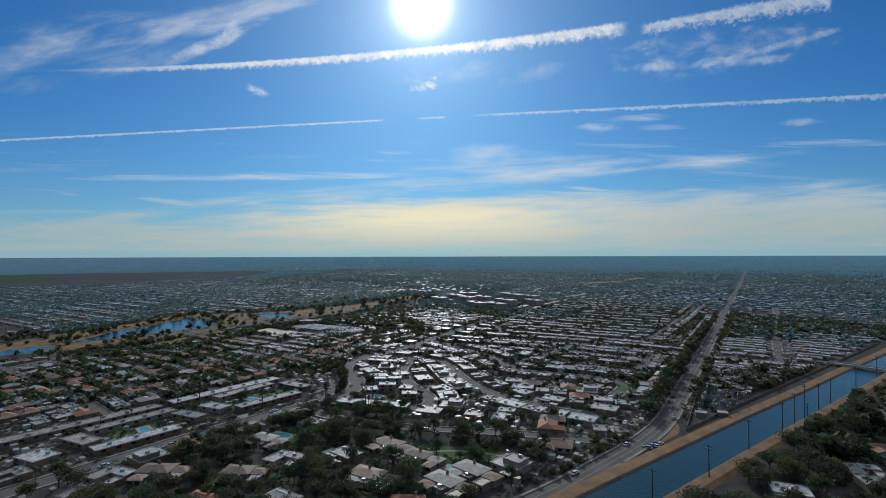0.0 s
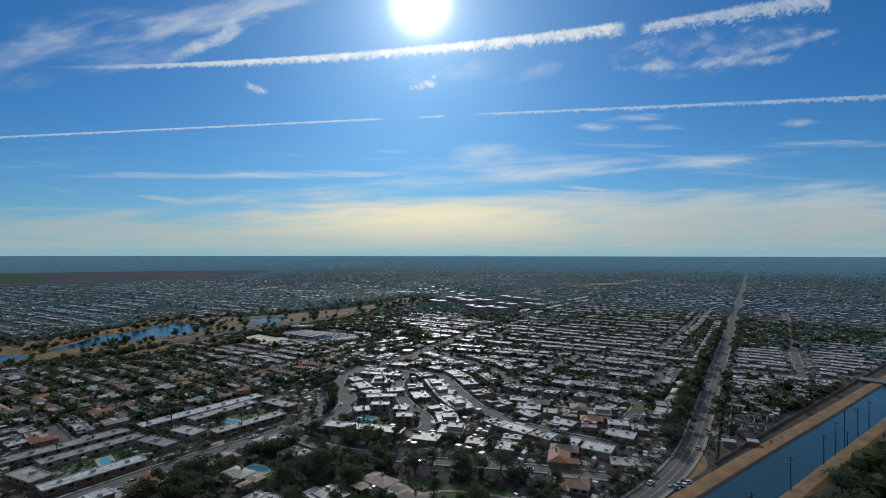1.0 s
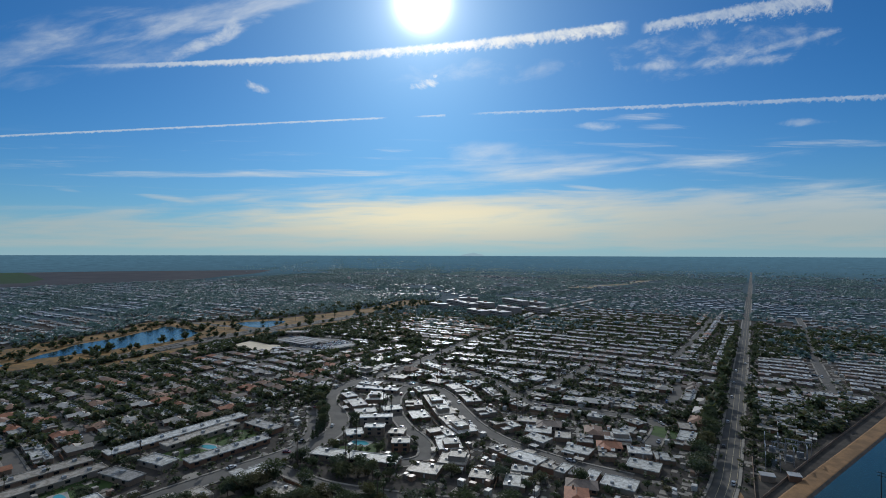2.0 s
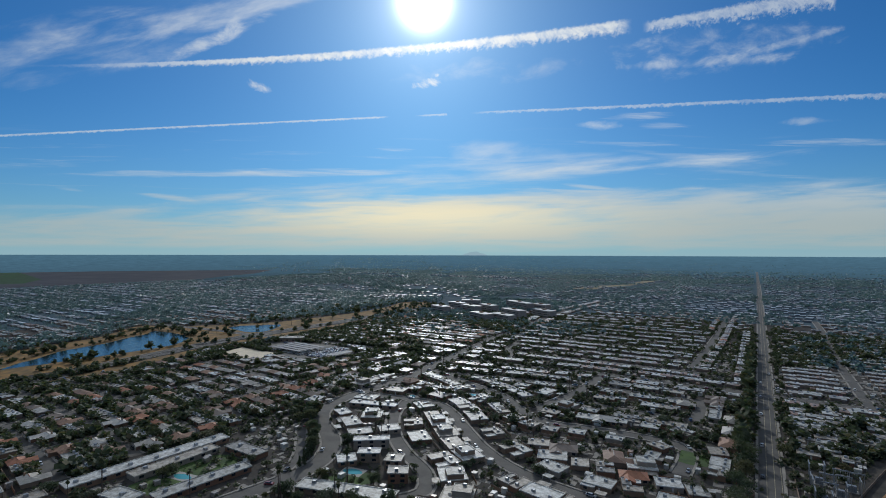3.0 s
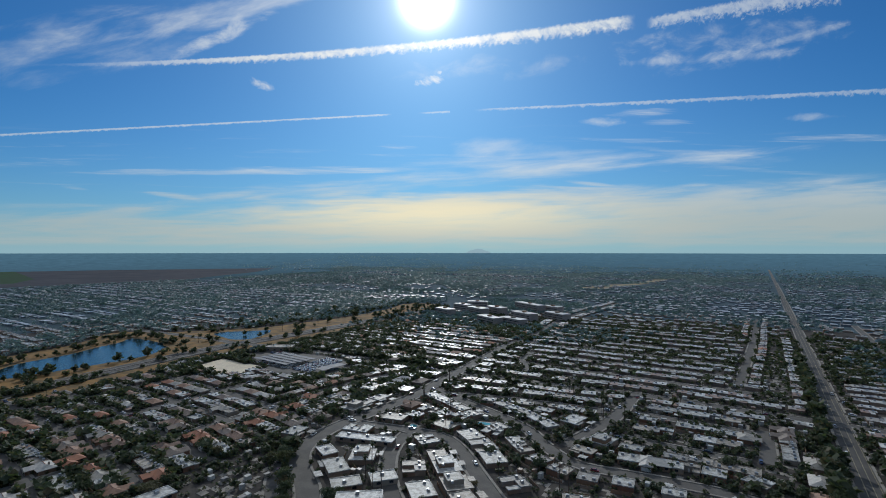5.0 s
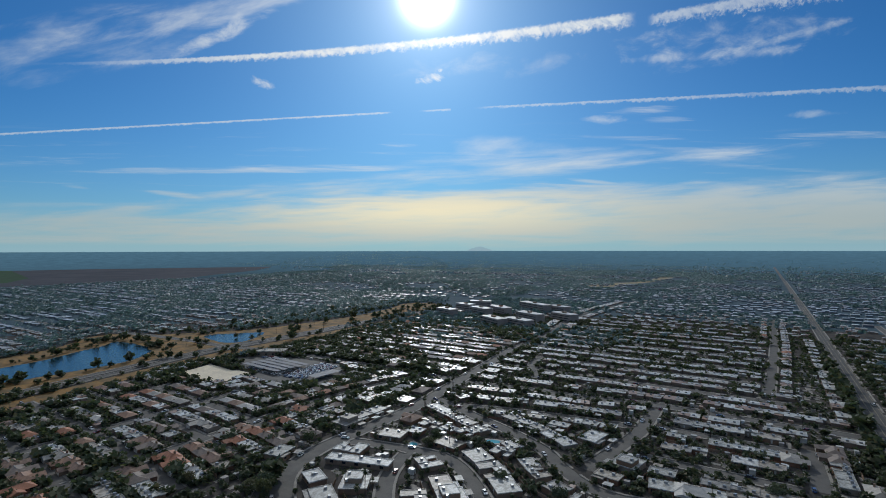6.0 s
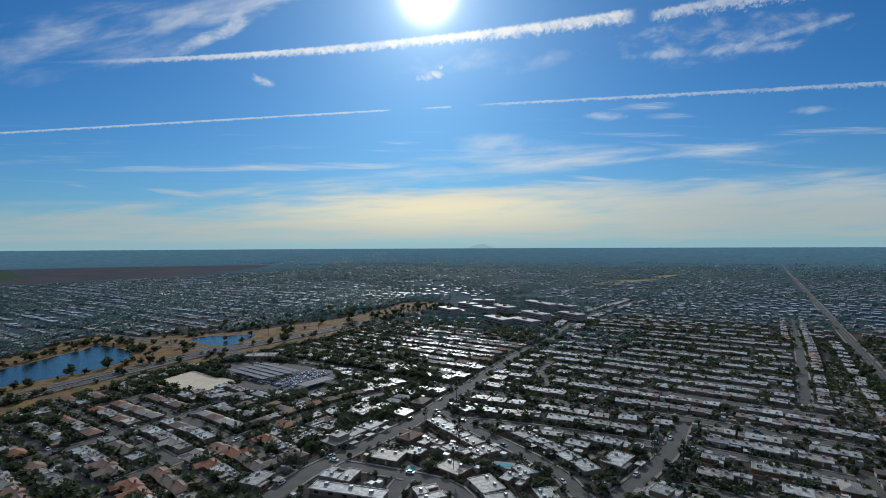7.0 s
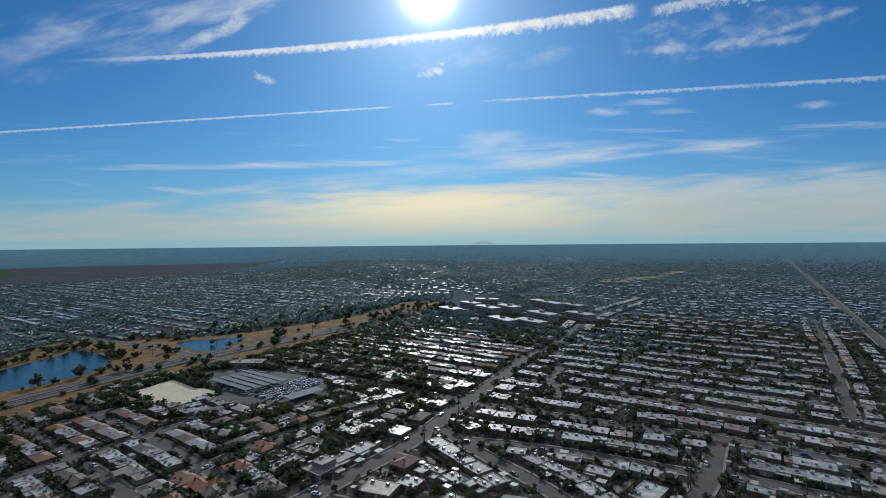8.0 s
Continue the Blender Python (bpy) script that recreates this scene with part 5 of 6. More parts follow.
# ---- joined far quarter ----
def joined(name, verts, quads, places, material, label, category, mats=None):
    """Many copies of one small shape as one mesh. places: rows of x, y, z, turn, sx, sy, sz."""
    v, q, p = np.array(verts, np.float32), np.array(quads, np.int32), np.array(places, np.float32)
    c, s = np.cos(p[:, 3])[:, None], np.sin(p[:, 3])[:, None]
    x, y, z = v[None, :, 0] * p[:, 4:5], v[None, :, 1] * p[:, 5:6], v[None, :, 2] * p[:, 6:7]
    out = np.stack([x * c - y * s + p[:, 0:1], x * s + y * c + p[:, 1:2], z + p[:, 2:3]], -1).reshape(-1, 3)
    faces = (q[None] + (np.arange(len(p)) * len(v))[:, None, None]).reshape(-1, q.shape[1])
    me = bpy.data.meshes.new(name)
    me.vertices.add(len(out))
    me.vertices.foreach_set("co", out.ravel())
    me.loops.add(faces.size)
    me.loops.foreach_set("vertex_index", faces.ravel())
    me.polygons.add(len(faces))
    me.polygons.foreach_set("loop_start", np.arange(len(faces)) * q.shape[1])
    for mm in (material if isinstance(material, list) else [material]):
        me.materials.append(mm)
    if mats is not None:
        me.polygons.foreach_set("material_index", np.tile(np.array(mats, np.int32), len(p)))
    me.polygons.foreach_set("use_smooth", np.zeros(len(faces), bool))
    me.update(calc_edges=True)
    me.validate()
    return tagged(new(name, me), label, category, kind="stuff")


far_rng = np.random.RandomState(5)
def boxes(rows):
    """Vertices and faces of some boxes x0, y0, z0, x1, y1, z1."""
    v, f = [], []
    for x0, y0, z0, x1, y1, z1 in rows:
        k = len(v)
        v += [(x0, y0, z0), (x1, y0, z0), (x1, y1, z0), (x0, y1, z0), (x0, y0, z1), (x1, y0, z1), (x1, y1, z1), (x0, y1, z1)]
        f += [(k, k + 1, k + 5, k + 4), (k + 1, k + 2, k + 6, k + 5), (k + 2, k + 3, k + 7, k + 6), (k + 3, k, k + 4, k + 7), (k + 4, k + 5, k + 6, k + 7)]
    return v, f


far = []


def spread_rows(x0, x1, y0, y1, row, pitch, along_x, keep):
    """Rows of roofs over a far quarter, in metres."""
    a0, a1, b0, b1 = (x0, x1, y0, y1) if along_x else (y0, y1, x0, x1)
    b, k = b0, 0
    while b < b1:
        a = a0 + far_rng.uniform(0, pitch)
        while a < a1:
            x, y = (a, b) if along_x else (b, a)
            inside = OX < x < OX + NX and OY < y < OY + NY
            if far_rng.rand() < keep and in_view(x, y, 46) and not (y > 1600 and -60 < x < -20) and not (inside and taken[cell(x, y)]) and (not inside or free(x, y, 9, 9, 0)):
                w, d = far_rng.uniform(7.5, 12.5), far_rng.uniform(6.5, 10)
                spot = (x, y, ground_z(x, y), 0.0 if along_x else math.pi / 2, w, d, far_rng.uniform(2.2, 3.2))
                if path_gap(x, y) < 860:
                    far_flat.append(spot)
                else:
                    far.append(spot)
                if inside:
                    claim([(x, y)], 5, 3)
            a += pitch * far_rng.uniform(0.95, 1.5)
        b += row * (0.62 if k % 2 else 1.38)
        k += 1


spread_rows(-182 * U, -52 * U, 500 * U, 1100 * U, 21, 13.5, True, 0.8)
spread_rows(-52 * U, -24 * U, 505 * U, 1100 * U, 21, 13.5, True, 0.8)
spread_rows(-15 * U, 420, 320 * U, 1100 * U, 20, 13.5, True, 0.66)
spread_rows(-330 * U, -200 * U, 450 * U, 1000 * U, 22, 15, True, 0.55)
spread_rows(-1950, -430 * U, 130 * U, 640 * U, 22, 14, True, 0.90)
spread_rows(-1950, -360 * U, 640 * U, 1300 * U, 28, 19, True, 0.42)
spread_rows(-360 * U, 700, 1100 * U, 1750 * U, 30, 20, True, 0.40)
spread_rows(-2600, 1300, 1900, 2900, 60, 34, True, 0.20)
def town_kind(seed):
    """A low house of three wings with roofs at different heights, two coolers and a carport, in a unit square."""
    r = random.Random(seed)
    a, b = r.uniform(-0.12, 0.15), r.uniform(0.0, 0.2)
    wings = [(-.5, -.5 + b * 0.6, a, .5, .93), (a + .005, -.12 + b, .5, .5, 1.03 - 0.2 * r.random()), (a + .01, -.5, .5 - b, -.125 + b, r.uniform(0.74, 0.9))]
    rows, kinds = [], []
    for x0, y0, x1, y1, h in wings:
        rows += [(x0, y0, 0, x1, y1, h), (x0 - .015, y0 - .015, h + .002, x1 + .012, y1 + .015, h + 0.1)]
        kinds += [0, 1]
    rows += [(-.3, .1, 1.03, -.17, .22, 1.34), (.2, .2, 1.13, .31, .31, 1.42)]
    kinds += [2, 2]
    v, f = boxes(rows)
    return v, f, [k for k in kinds for _ in range(5)]


for k in range(4):
    flat_v, flat_f, flat_m = town_kind(50 + k)
    joined("town_houses", flat_v, flat_f, far_flat[k::4], [M_FARWALL, M_FARROOF, M_METAL], "rows of low flat-roofed houses with pale roofs", "houses", flat_m)
flat_v, flat_f = boxes([(-.5, -.5, 0, .5, .5, .93), (-.52, -.52, .932, .52, .52, 1.05)])
flat_m = [0] * 5 + [1] * 5
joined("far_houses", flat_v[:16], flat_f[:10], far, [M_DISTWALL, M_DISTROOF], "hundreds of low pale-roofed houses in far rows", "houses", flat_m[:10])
tile_v = [(-.5, -.5, 0), (.5, -.5, 0), (.5, .5, 0), (-.5, .5, 0), (-.5, -.5, 1), (.5, -.5, 1), (.5, .5, 1), (-.5, .5, 1),
          (-.54, -.55, 1), (.54, -.55, 1), (.54, .55, 1), (-.54, .55, 1), (-.2, -.01, 1.7), (.2, -.01, 1.7), (.2, .01, 1.7), (-.2, .01, 1.7)]
tile_f = [(0, 1, 5, 4), (1, 2, 6, 5), (2, 3, 7, 6), (3, 0, 4, 7), (8, 9, 13, 12), (9, 10, 14, 13), (10, 11, 15, 14), (11, 8, 12, 15), (12, 13, 14, 15)]
joined("tiled_houses", tile_v, tile_f, far_tile, [M_FARWALL, M_FARTILE], "rows of low houses with hipped brown tile roofs", "houses", [0] * 4 + [1] * 5)


def clump_shape(n, seed, flat=0.8):
    """A ragged treetop of n leaf quads round a middle."""
    r = random.Random(seed)
    v, f = [], []
    for k in range(n):
        d = Vector((r.gauss(0, 1), r.gauss(0, 1), r.gauss(0, 0.8))).normalized() * r.uniform(0.35, 1.0)
        p = Vector((d.x * 0.5, d.y * 0.5, 0.52 + d.z * 0.42))
        q = Euler((r.uniform(-0.8, 0.8), r.uniform(-0.8, 0.8), r.uniform(0, 6.3))).to_matrix()
        e = r.uniform(0.14, 0.26)
        f.append(tuple(range(len(v), len(v) + 4)))
        v += [tuple(p + q @ Vector((e * math.cos(t), e * math.sin(t), 0))) for t in (0.2, 1.7, 3.2, 4.6)]
    return v, f


def on_arterial(x, y):
    """The arterial's strip beyond the plan's cells."""
    return y > 1600 and abs(x - np.interp(y, [875, 1575, 2625, 4025], [-35.5, -36.8, -40.2, -45.5])) < 15


def grove(name, count, x0, x1, y0, y1, lo, hi, n, seed, material, label, gap_min=0.0, patchy=0.0, ground=0):
    rows = []
    tries = 0
    while len(rows) < count and tries < count * 6:
        tries += 1
        x, y = far_rng.uniform(x0, x1), far_rng.uniform(y0, y1)
        if not in_view(x, y, 46) or math.hypot(x + 60, y - 100) > 4860:
            continue
        if OX < x < OX + NX and OY < y < OY + NY and taken[cell(x, y)] != ground:
            continue
        if x < -1930 and 570 < y < 2200 and x < -1850 - 0.22 * max(0, y - 1000):
            continue  # the fields
        if on_arterial(x, y):
            continue
        if gap_min and path_gap(x, y) < gap_min:
            continue
        if patchy and noise.noise((x * 0.006, y * 0.006, seed)) < far_rng.uniform(-0.5, 0.5) * patchy:
            continue
        h = far_rng.uniform(lo, hi) * (1.5 if far_rng.rand() < 0.06 else 1.0)
        w = h * far_rng.uniform(0.75, 1.25)
        rows.append((x, y, ground_z(x, y) - 0.1 * h, far_rng.uniform(0, 6.3), w, w, h))
    v, f = clump_shape(n, seed)
    joined(name, v, f, rows, material, label, "trees")


def shrubs(name, count, x0, x1, y0, y1):
    rows = []
    tries = 0
    while len(rows) < count and tries < count * 8:
        tries += 1
        x, y = far_rng.uniform(x0, x1), far_rng.uniform(y0, y1)
        if in_view(x, y, 46) and taken[cell(x, y)] == 0:
            h = far_rng.uniform(0.8, 2.6)
            w = h * far_rng.uniform(0.9, 1.8)
            rows.append((x, y, -0.15 * h, far_rng.uniform(0, 6.3), w, w, h))
    v, f = clump_shape(12, 21)
    joined(name, v, f, rows, M_MID, "dark clipped shrubs and hedges in the gardens", "shrubs")


def patches(name, count, x0, x1, y0, y1, material, label, category, lo, hi, high):
    """Small slabs in the yards: patios, drives, sheds."""
    rows = []
    tries = 0
    while len(rows) < count and tries < count * 8:
        tries += 1
        x, y = far_rng.uniform(x0, x1), far_rng.uniform(y0, y1)
        leafy = -136 * U < x < -44 * U and 40 * U < y < 134 * U or x > -36 * U + (y - 70 * U) * 0.38
        if in_view(x, y, 46) and not leafy and free(x, y, hi, hi, 0):
            rows.append((x, y, 0, far_rng.choice((0.0, 1.5708)), far_rng.uniform(lo, hi), far_rng.uniform(lo, hi), high * far_rng.uniform(0.8, 1.2)))
    v, f = boxes([(-.5, -.5, 0, .5, .5, 1.0)])
    joined(name, v, f, rows, material, label, category)


patches("yard_slabs", 2600, -330 * U, 60 * U, 40 * U, 440 * U, M_WALKWAY, "pale concrete patios and drives in the yards", "paving", 1.5, 5.0, 0.07)
patches("yard_sheds", 500, -330 * U, 60 * U, 40 * U, 440 * U, M_FARROOF, "small pale sheds and ramadas in the yards", "sheds", 1.8, 3.4, 2.3)
if spare_trees:
    v, f = clump_shape(60, 2)
    joined("spare_trees", v, f, spare_trees, M_MID, "further dark garden trees among the houses", "trees")
shrubs("garden_shrubs", 9500, -330 * U, 60 * U, 40 * U, 330 * U)
grove("garden_trees", 3600, -330 * U, 60 * U, 120 * U, 520 * U, 2.5, 5.5, 28, 3, M_MID, "scattered dark garden trees between the houses", 170, 0.3)
grove("row_trees", 520, -184 * U, -26 * U, 205 * U, 330 * U, 1.8, 4.2, 40, 31, M_MID, "dark trees and hedges between the terraced rows", 0, 0.0)
grove("far_row_trees", 1700, -184 * U, -26 * U, 330 * U, 560 * U, 2.0, 4.8, 22, 32, M_MID, "dark trees between the farther terraced rows", 0, 0.0)
grove("office_trees", 1500, -345 * U, -184 * U, 430 * U, 660 * U, 4.0, 9.0, 20, 33, M_HAZED_LEAVES, "dark trees round the mid-rise blocks", 0, 0.1)
grove("west_trees", 2600, -330 * U, -184 * U, 60 * U, 460 * U, 2.8, 6.5, 34, 14, M_MID, "dark trees shading the western yards", 0, 0.2)
grove("north_trees", 1500, -330 * U, -196 * U, 292 * U, 450 * U, 3.0, 7.0, 30, 16, M_MID, "dark trees between the northern rows", 0, 0.2)
grove("beyond_trees", 3800, -1250, -400 * U, 150 * U, 620 * U, 3.5, 7.5, 16, 17, M_HAZED_LEAVES, "dark garden trees beyond the golf course", 0, 0.25)
grove("east_trees", 1300, -14 * U, 120 * U, 225 * U, 520 * U, 3.0, 7.5, 34, 15, M_MID, "dark trees among the eastern rows", 0, 0.3)
grove("quarter_trees", 9500, -1500, 420, 250 * U, 900 * U, 3.5, 8.0, 17, 4, M_HAZED_LEAVES, "dark trees lining far streets and gardens", 480, 0.15)
grove("town_trees", 20000, -2500, 900, 780 * U, 2700, 4.0, 9.0, 12, 6, M_HAZED_LEAVES, "tree cover of the distant town, tinted blue for haze", 0, 0.12)
grove("plain_trees", 5200, -3300, 1500, 1900, 4300, 4.0, 9.0, 6, 18, M_HAZED_LEAVES, "dark specks of trees on the far plain", 0, 0.6)
grove("eastern_trees", 2600, 60, 1000, 760, 2000, 3.5, 8.0, 9, 23, M_HAZED_LEAVES, "dark trees over the far eastern rows", 0, 0.2)
grove("horizon_trees", 4500, -3200, 1400, 2200, 3600, 5.0, 11.0, 8, 8, M_HAZED_LEAVES, "dark belts of trees towards the horizon", 0, 0.3)
grove("town_trees_west", 7500, -2900, -1150, 220, 1900, 4.0, 9.0, 12, 9, M_HAZED_LEAVES, "dark tree cover beyond the western houses", 0, 0.4)
grove("western_gardens", 5200, -1900, -400 * U, 130 * U, 660 * U, 3.0, 6.5, 12, 19, M_HAZED_LEAVES, "dark trees in the gardens of the western rows", 0, 0.0)
grove("course_trees", 280, -440 * U, -330 * U, 100 * U, 560 * U, 4.0, 8.0, 40, 12, M_MID, "scattered trees along the dry golf course", 0, 0.0)
grove("fairway_trees", 110, -470 * U, -315 * U, 90 * U, 570 * U, 3.5, 7.5, 46, 34, M_MID, "dark trees standing on the dry fairways", 0, 0.35, 2)


# ---- canal bridge, poles, substation ----
def power_pole(x, y, h, arms):
    ob = thing("power_pole", "tall dark wooden power pole with crossarms", "power pole", "poles along the canal", pose(x * U, y * U, 1.0, 0, 0, -19))
    part("pole", Shape().tube([(0, 0, -1.2), (0, 0, h)], [0.26, 0.16], 8), M_POLE, ob)
    for k in range(arms):
        arm = part("crossarm", Shape().box(-1.5, -0.09, 0, 1.5, 0.09, 0.2), M_POLE, ob)
        arm.location = (0, 0.2, h - 0.7 - 1.3 * k)
        for u in (-1.35, -0.6, 0.6, 1.35):
            part("insulator", Shape().tube([(u, 0, 0.2), (u, 0, 0.5)], [0.07, 0.05], 6), M_TRIM, arm)


for k, (x, y, h) in enumerate([(-14.0, 112, 14), (-4.6, 134, 14), (3.5, 160, 14.5), (12.2, 183, 15), (15.8, 193, 17), (19.0, 202, 20), (19.9, 204, 8), (24, 216, 16), (28.6, 228, 16), (40, 259, 16), (51.2, 289, 16), (62, 318, 16)]):
    power_pole(x, y, h, 1 + k % 2)
ob = thing("bridge", "low concrete bridge over the canal", "bridge", "", pose(48.5 * U, 307 * U, 0, 0, 0, -19))
part("deck", Shape().box(-20, -4.2, 1.35, 20, 4.2, 2.05), M_CONCRETE, ob)
for side in (-1, 1):
    part("parapet", Shape().box(-20, side * 4.0 - 0.15, 2.05, 20, side * 4.0 + 0.15, 2.95), M_CONCRETE, ob)
part("pier", Shape().box(-0.4, -4.0, -0.5, 0.4, 4.0, 1.35), M_CONCRETE, ob)

M_wall = Shape()
ribbon(M_wall, smooth([(-13.5, 172), (-14.6, 214), (-14.2, 226), (-13.5, 290)], 6.0), [(-0.1, 0), (-0.1, 1.4), (0.1, 1.4), (0.1, 0)])
structure("wall_road", M_wall, M_FARWALL, "low brown block wall beside the arterial road", "wall")
M_wall = Shape()
ribbon(M_wall, [p for p in smooth([(-13.5, 169), (1.0, 211), (22, 269), (44, 330), (70, 402)], 6.0)], [(-0.1, 0), (-0.1, 1.4), (0.1, 1.4), (0.1, 0)])
structure("wall_canal", M_wall, M_FARWALL, "long brown block wall along the canal bank", "wall")


def gantry(x, y, w, h):
    ob = thing("switchyard_frame", "grey steel lattice frame of an electrical substation", "substation frame", "substation frames", pose(x * U, y * U, 0, 0, 0, rng.choice((0, 90))))
    for u in (-w / 2, w / 2):
        part("post", Shape().box(u - 0.18, -0.18, 0, u + 0.18, 0.18, h, 0.05), M_METAL, ob)
    part("beam", Shape().box(-w / 2 - 0.4, -0.2, h - 0.5, w / 2 + 0.4, 0.2, h), M_METAL, ob)
    for k in range(3):
        part("insulator", Shape().tube([(-w / 3 + k * w / 3, 0, h - 0.5), (-w / 3 + k * w / 3, 0, h - 1.7)], [0.12, 0.08], 6), M_TRIM, ob)


def transformer(x, y):
    ob = thing("transformer", "grey power transformer with cooling fins on a pad", "transformer", "transformers", pose(x * U, y * U, 0))
    part("pad", Shape().box(-2.4, -1.8, 0, 2.4, 1.8, 0.2), M_CONCRETE, ob)
    part("tank", Shape().box(-1.6, -1.0, 0.2, 1.6, 1.0, 3.0, 0.1), M_METAL, ob)
    for k in range(4):
        part("fin", Shape().box(-1.5 + k * 0.8, -1.5, 0.6, -1.2 + k * 0.8, -1.02, 2.6), M_METAL, ob)


for x in (-11, -7.5, -4, -0.5):
    for y in (196, 202, 208, 214):
        if x < -12 + (y - 176) * 0.36:
            gantry(x, y, 5.5, rng.uniform(6, 9))
for x, y in ((-9, 199), (-5, 205), (-9, 211), (-2, 210)):
    transformer(x, y)
for x, y, w in ((-10.8, 186.5, 6), (-4.5, 190.5, 5)):
    ob = thing("shed", "small white-roofed control shed in the substation yard", "shed", "sheds", pose(x * U, y * U, 0, 0, 0, 10))
    part("wall", Shape().box(-w / 2, -2.2, 0, w / 2, 2.2, 2.8), M_STUCCO, ob)
    part("roof", Shape().box(-w / 2 - 0.3, -2.5, 2.805, w / 2 + 0.3, 2.5, 3.05, 0.05), M_WHITEROOF, ob)

# fountain in the near pond
ob = thing("fountain", "thin white fountain jet on the pond", "fountain", "", pose(-361 * U, 106 * U, 0.16))
part("nozzle", Shape().tube([(0, 0, 0), (0, 0, 0.5)], [0.5, 0.3], 8), M_CONCRETE, ob)
part("jet", Shape().tube([(0, 0, 0.5), (0.1, 0, 5), (0.2, 0, 8)], [0.2, 0.45, 0.25], 7), M_TRIM, ob, "white spray")


# ---- cars ----
def car_kind(scale):
    ob = thing("car", "passenger car with dark windows on grey asphalt", "car", "cars")
    l, w = 4.5 * scale, 1.8
    s = Shape()
    s.solid([(-l / 2, -w / 2, 0.35), (l / 2, -w / 2, 0.35), (l / 2, w / 2, 0.35), (-l / 2, w / 2, 0.35)],
            [(-l / 2 + 0.1, -w / 2 + 0.05, 0.95), (l / 2 - 0.15, -w / 2 + 0.05, 0.88), (l / 2 - 0.15, w / 2 - 0.05, 0.88), (-l / 2 + 0.1, w / 2 - 0.05, 0.95)])
    s.box(-l * 0.26, -w / 2 + 0.28, 1.42, l * 0.13, w / 2 - 0.28, 1.47)
    part("body", s, M_PAINT, ob)
    s = Shape().solid([(-l * 0.40, -w / 2 + 0.1, 0.95), (l * 0.26, -w / 2 + 0.1, 0.90), (l * 0.26, w / 2 - 0.1, 0.90), (-l * 0.40, w / 2 - 0.1, 0.95)],
                      [(-l * 0.27, -w / 2 + 0.26, 1.42), (l * 0.14, -w / 2 + 0.26, 1.42), (l * 0.14, w / 2 - 0.26, 1.42), (-l * 0.27, w / 2 - 0.26, 1.42)])
    part("glasshouse", s, M_GLASS, ob, "dark car windows")
    me = Shape().tube([(0, -0.1, 0), (0, 0.1, 0)], [0.33, 0.33], 10).mesh("wheel", M_TYRE)
    for u in (-l * 0.30, l * 0.31):
        for v in (-w / 2 + 0.1, w / 2 - 0.1):
            a = part("wheel", me, M_TYRE, ob)
            a.location = (u, v, 0.33)
    return ob


cars = [car_kind(1.0), car_kind(1.12)]
car_rng = random.Random(3)


def park(x, y, turn, z=0.12):
    settle(car_rng.choice(cars), pose(x, y, z, 0, 0, turn))


for name, (pts, width) in STREETS.items():
    if name in ("road_parkway", "road_parkway_return"):
        continue
    line, ns, k = lines[name], normals(lines[name]), 0
    z = 0.03 + 0.006 * list(STREETS).index(name)
    while k < len(line) - 1:
        side = car_rng.choice((-1, 1))
        p = line[k] + ns[k] * side * (width / 2 - 1.5 if name != "road_arterial" else 3.4)
        if path_gap(*p) < 420 and in_view(*p, 44):
            park(p.x, p.y, math.degrees(math.atan2(ns[k].x, -ns[k].y)), z)
        k += car_rng.randint(5, 11)
for row in range(4):  # the car park beside the sand lot
    for k in range(19):
        if car_rng.random() < 0.8:
            park((-291 + 1.65 * k) * U, (250.2 + 4.3 * row + 0.05 * k) * U, 92, 0.09)
for k in range(22):
    if car_rng.random() < 0.8:
        park((-303 + 1.6 * (k % 11)) * U, (272.5 + 3.2 * (k // 11)) * U, 90, 0.09)
for k in range(5):
    park((-19.6 + 1.0 * (k % 2) - 0.8 * (k // 2)) * U, (152 - 2.4 * (k // 2)) * U, car_rng.uniform(0, 180), 0.0)


car_v, car_f = boxes([(-2.2, -.88, .3, 2.2, .88, .92), (-1.25, -.72, .92, .75, .72, 1.42)])
rows = []
for r in range(9):
    for k in range(17):
        if car_rng.random() < 0.8:
            rows.append(((-258 + 1.55 * (k % 9) - 0.5 * r) * U, (251.5 + 3.3 * r + (1.5 if k > 8 else 0)) * U, 0.09, 1.5708 + car_rng.uniform(-0.05, 0.05), 1, 1, 1))
joined("parked_cars", car_v, car_f, rows, [M_FARPAINT, M_GLASS], "rows of parked cars glinting in the car park", "cars", [0] * 5 + [1] * 4 + [0])


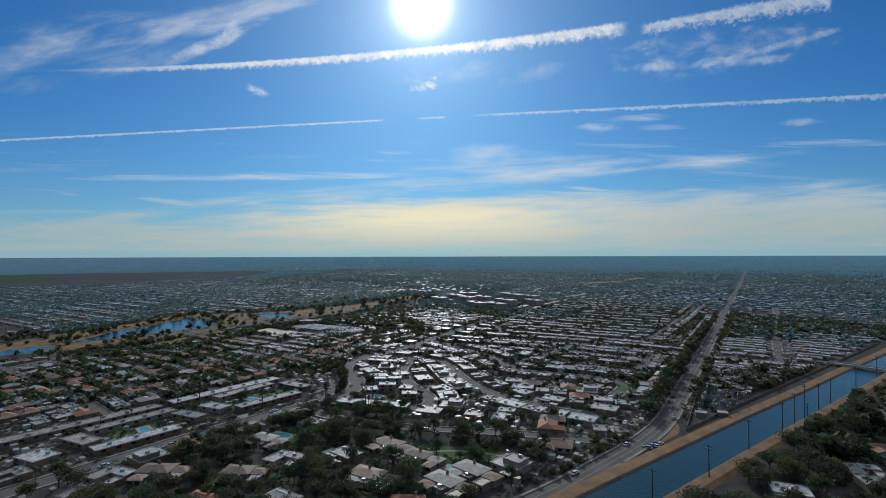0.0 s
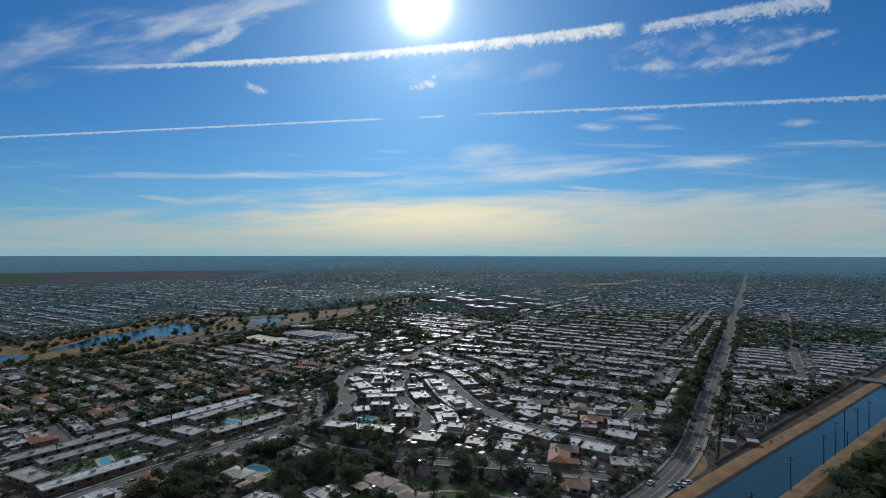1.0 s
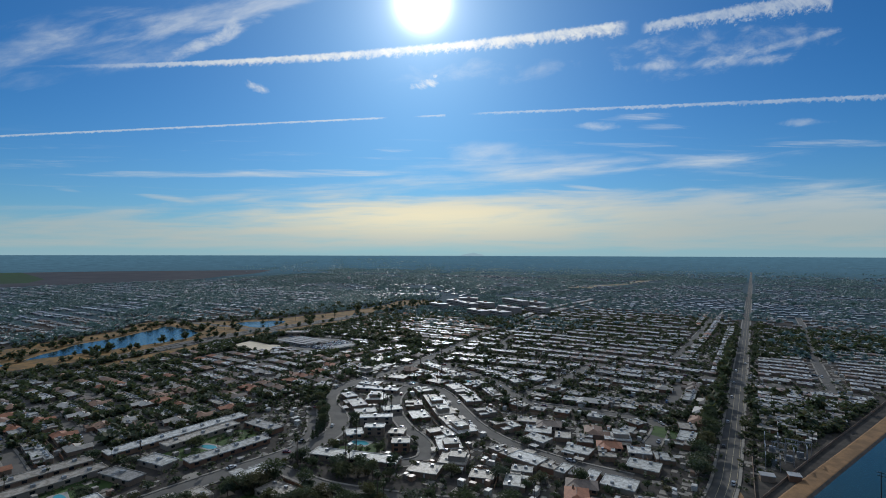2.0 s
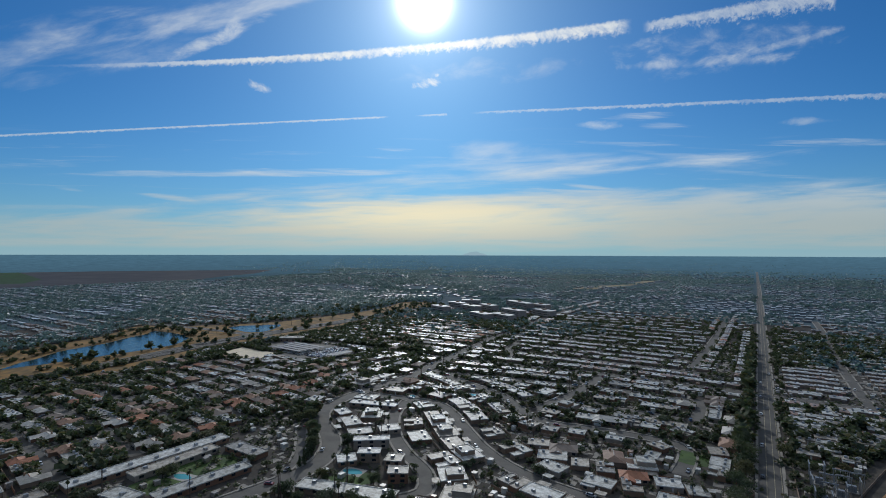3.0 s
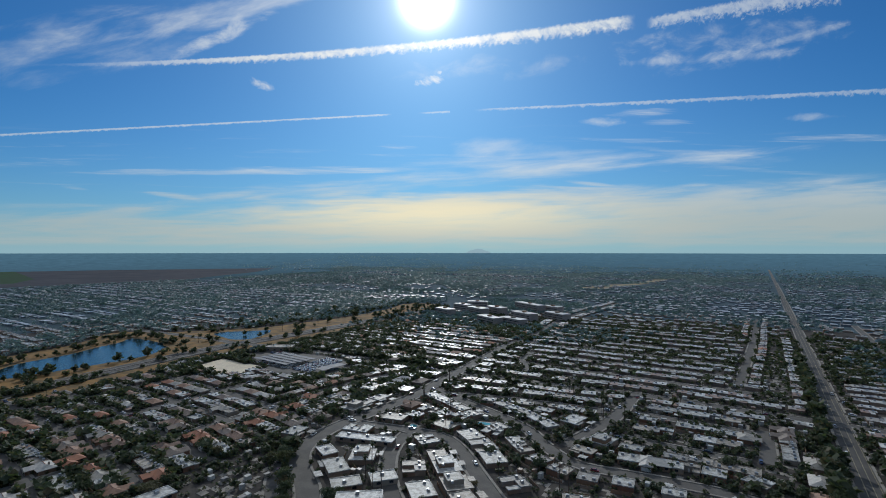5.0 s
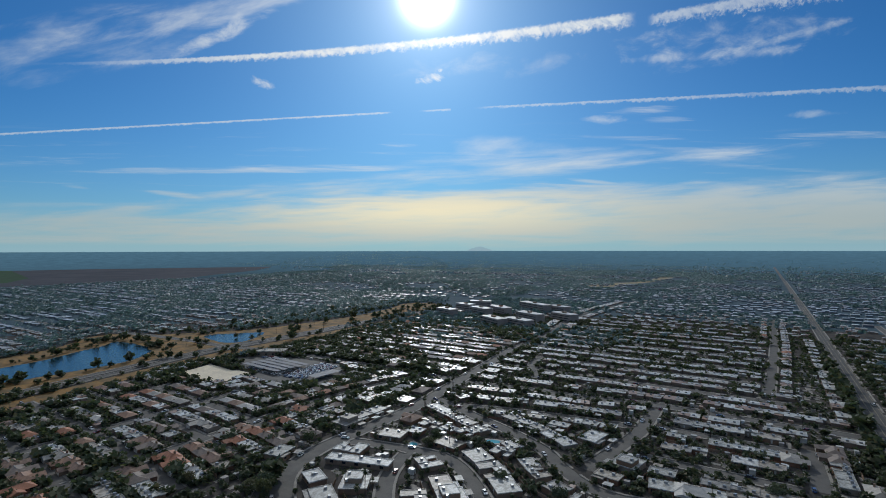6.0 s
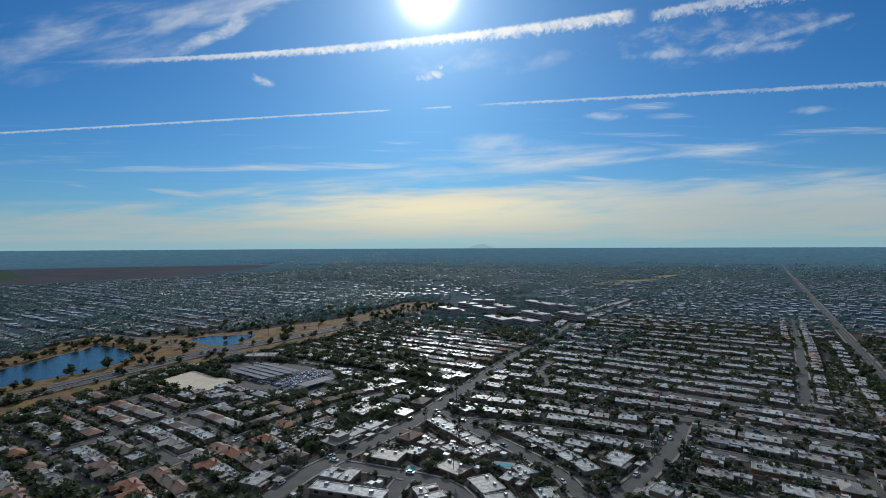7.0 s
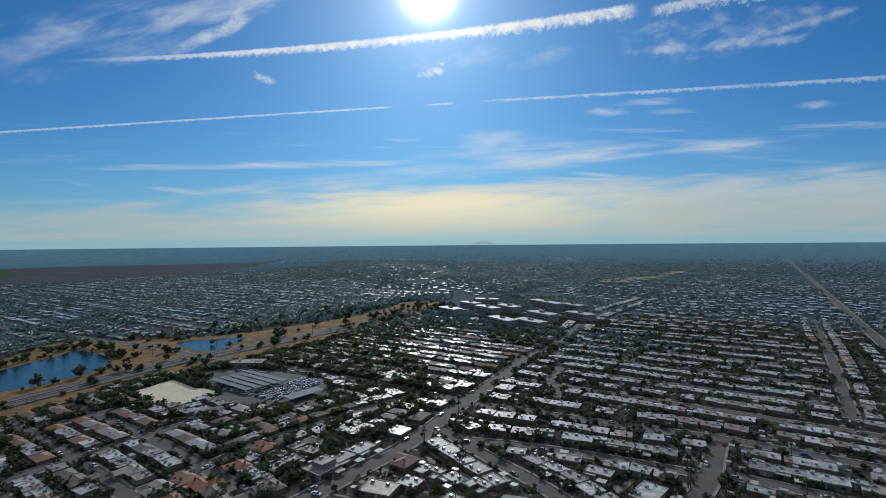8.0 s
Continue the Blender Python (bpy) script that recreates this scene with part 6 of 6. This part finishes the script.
def canopy(x, y, w, d):
    ob = thing("parking_canopy", "long grey shade canopy over parked cars", "canopy", "parking canopies", pose(x * U, y * U, 0.08, 0, 0, -3))
    part("roof", Shape().box(-w / 2, -d / 2, 3.0, w / 2, d / 2, 3.25), M_SOLAR, ob, "grey panelled canopy roof")
    for k in range(7):
        part("post", Shape().box(-w / 2 + 2 + k * (w - 4) / 6 - 0.15, -0.15, 0, -w / 2 + 2 + k * (w - 4) / 6 + 0.15, 0.15, 3.0), M_METAL, ob)


for k in range(5):
    canopy(-278.5 + 0.5 * k, 252.6 + 4.3 * k, 53, 5.6)

canopy(-240, 261, 11.5, 29)
bar(-314, 277, -300, 286, 15, 4.2, "low flat-roofed hall beside the car park")

# ---- distant hill on the horizon, mast tank ----
def hill(x, y, z, w, h, label):
    """A low rounded ridge with a main top and two shoulders."""
    s = Shape()
    n, rows = 44, 9
    def top(u, v):
        a = math.exp(-((u - 0.06) / 0.20) ** 2) + 0.55 * math.exp(-((u + 0.22) / 0.18) ** 2) + 0.35 * math.exp(-((u - 0.34) / 0.12) ** 2)
        return h * a * max(0.0, 1 - v * v) * (1 + 0.12 * noise.noise((u * 9, v * 2, 1.0))) * min(1.0, (0.5 - abs(u)) * 5)
    for k in range(n):
        for q in range(-rows, rows):
            quad = [(k, q), (k + 1, q), (k + 1, q + 1), (k, q + 1)]
            s.face(*[(w * (a / n - 0.5), 160 * b / rows, z + top(a / n - 0.5, b / rows)) for a, b in quad])
    ob = structure("hill", s, M_PEAK, label, "hill")
    ob.matrix_basis = pose(x, y, 0, 0, 0, 28)


hill(-2490, 4495, 85, 330, 48, "small hazy blue mountain on the horizon")
ob = thing("water_tank", "white water tank gleaming among distant trees", "water tank", "", pose(-835 * U, 900 * U, 0))
part("tank", Shape().tube([(0, 0, 0), (0, 0, 12)], [7, 7], 20), M_WHITEROOF, ob)
part("lid", Shape().tube([(0, 0, 12), (0, 0, 13.5)], [7.2, 1.0], 20), M_WHITEROOF, ob)
for ob in cars:
    if ob.name not in used:
        for o in (*ob.children_recursive, ob):
            bpy.data.objects.remove(o)
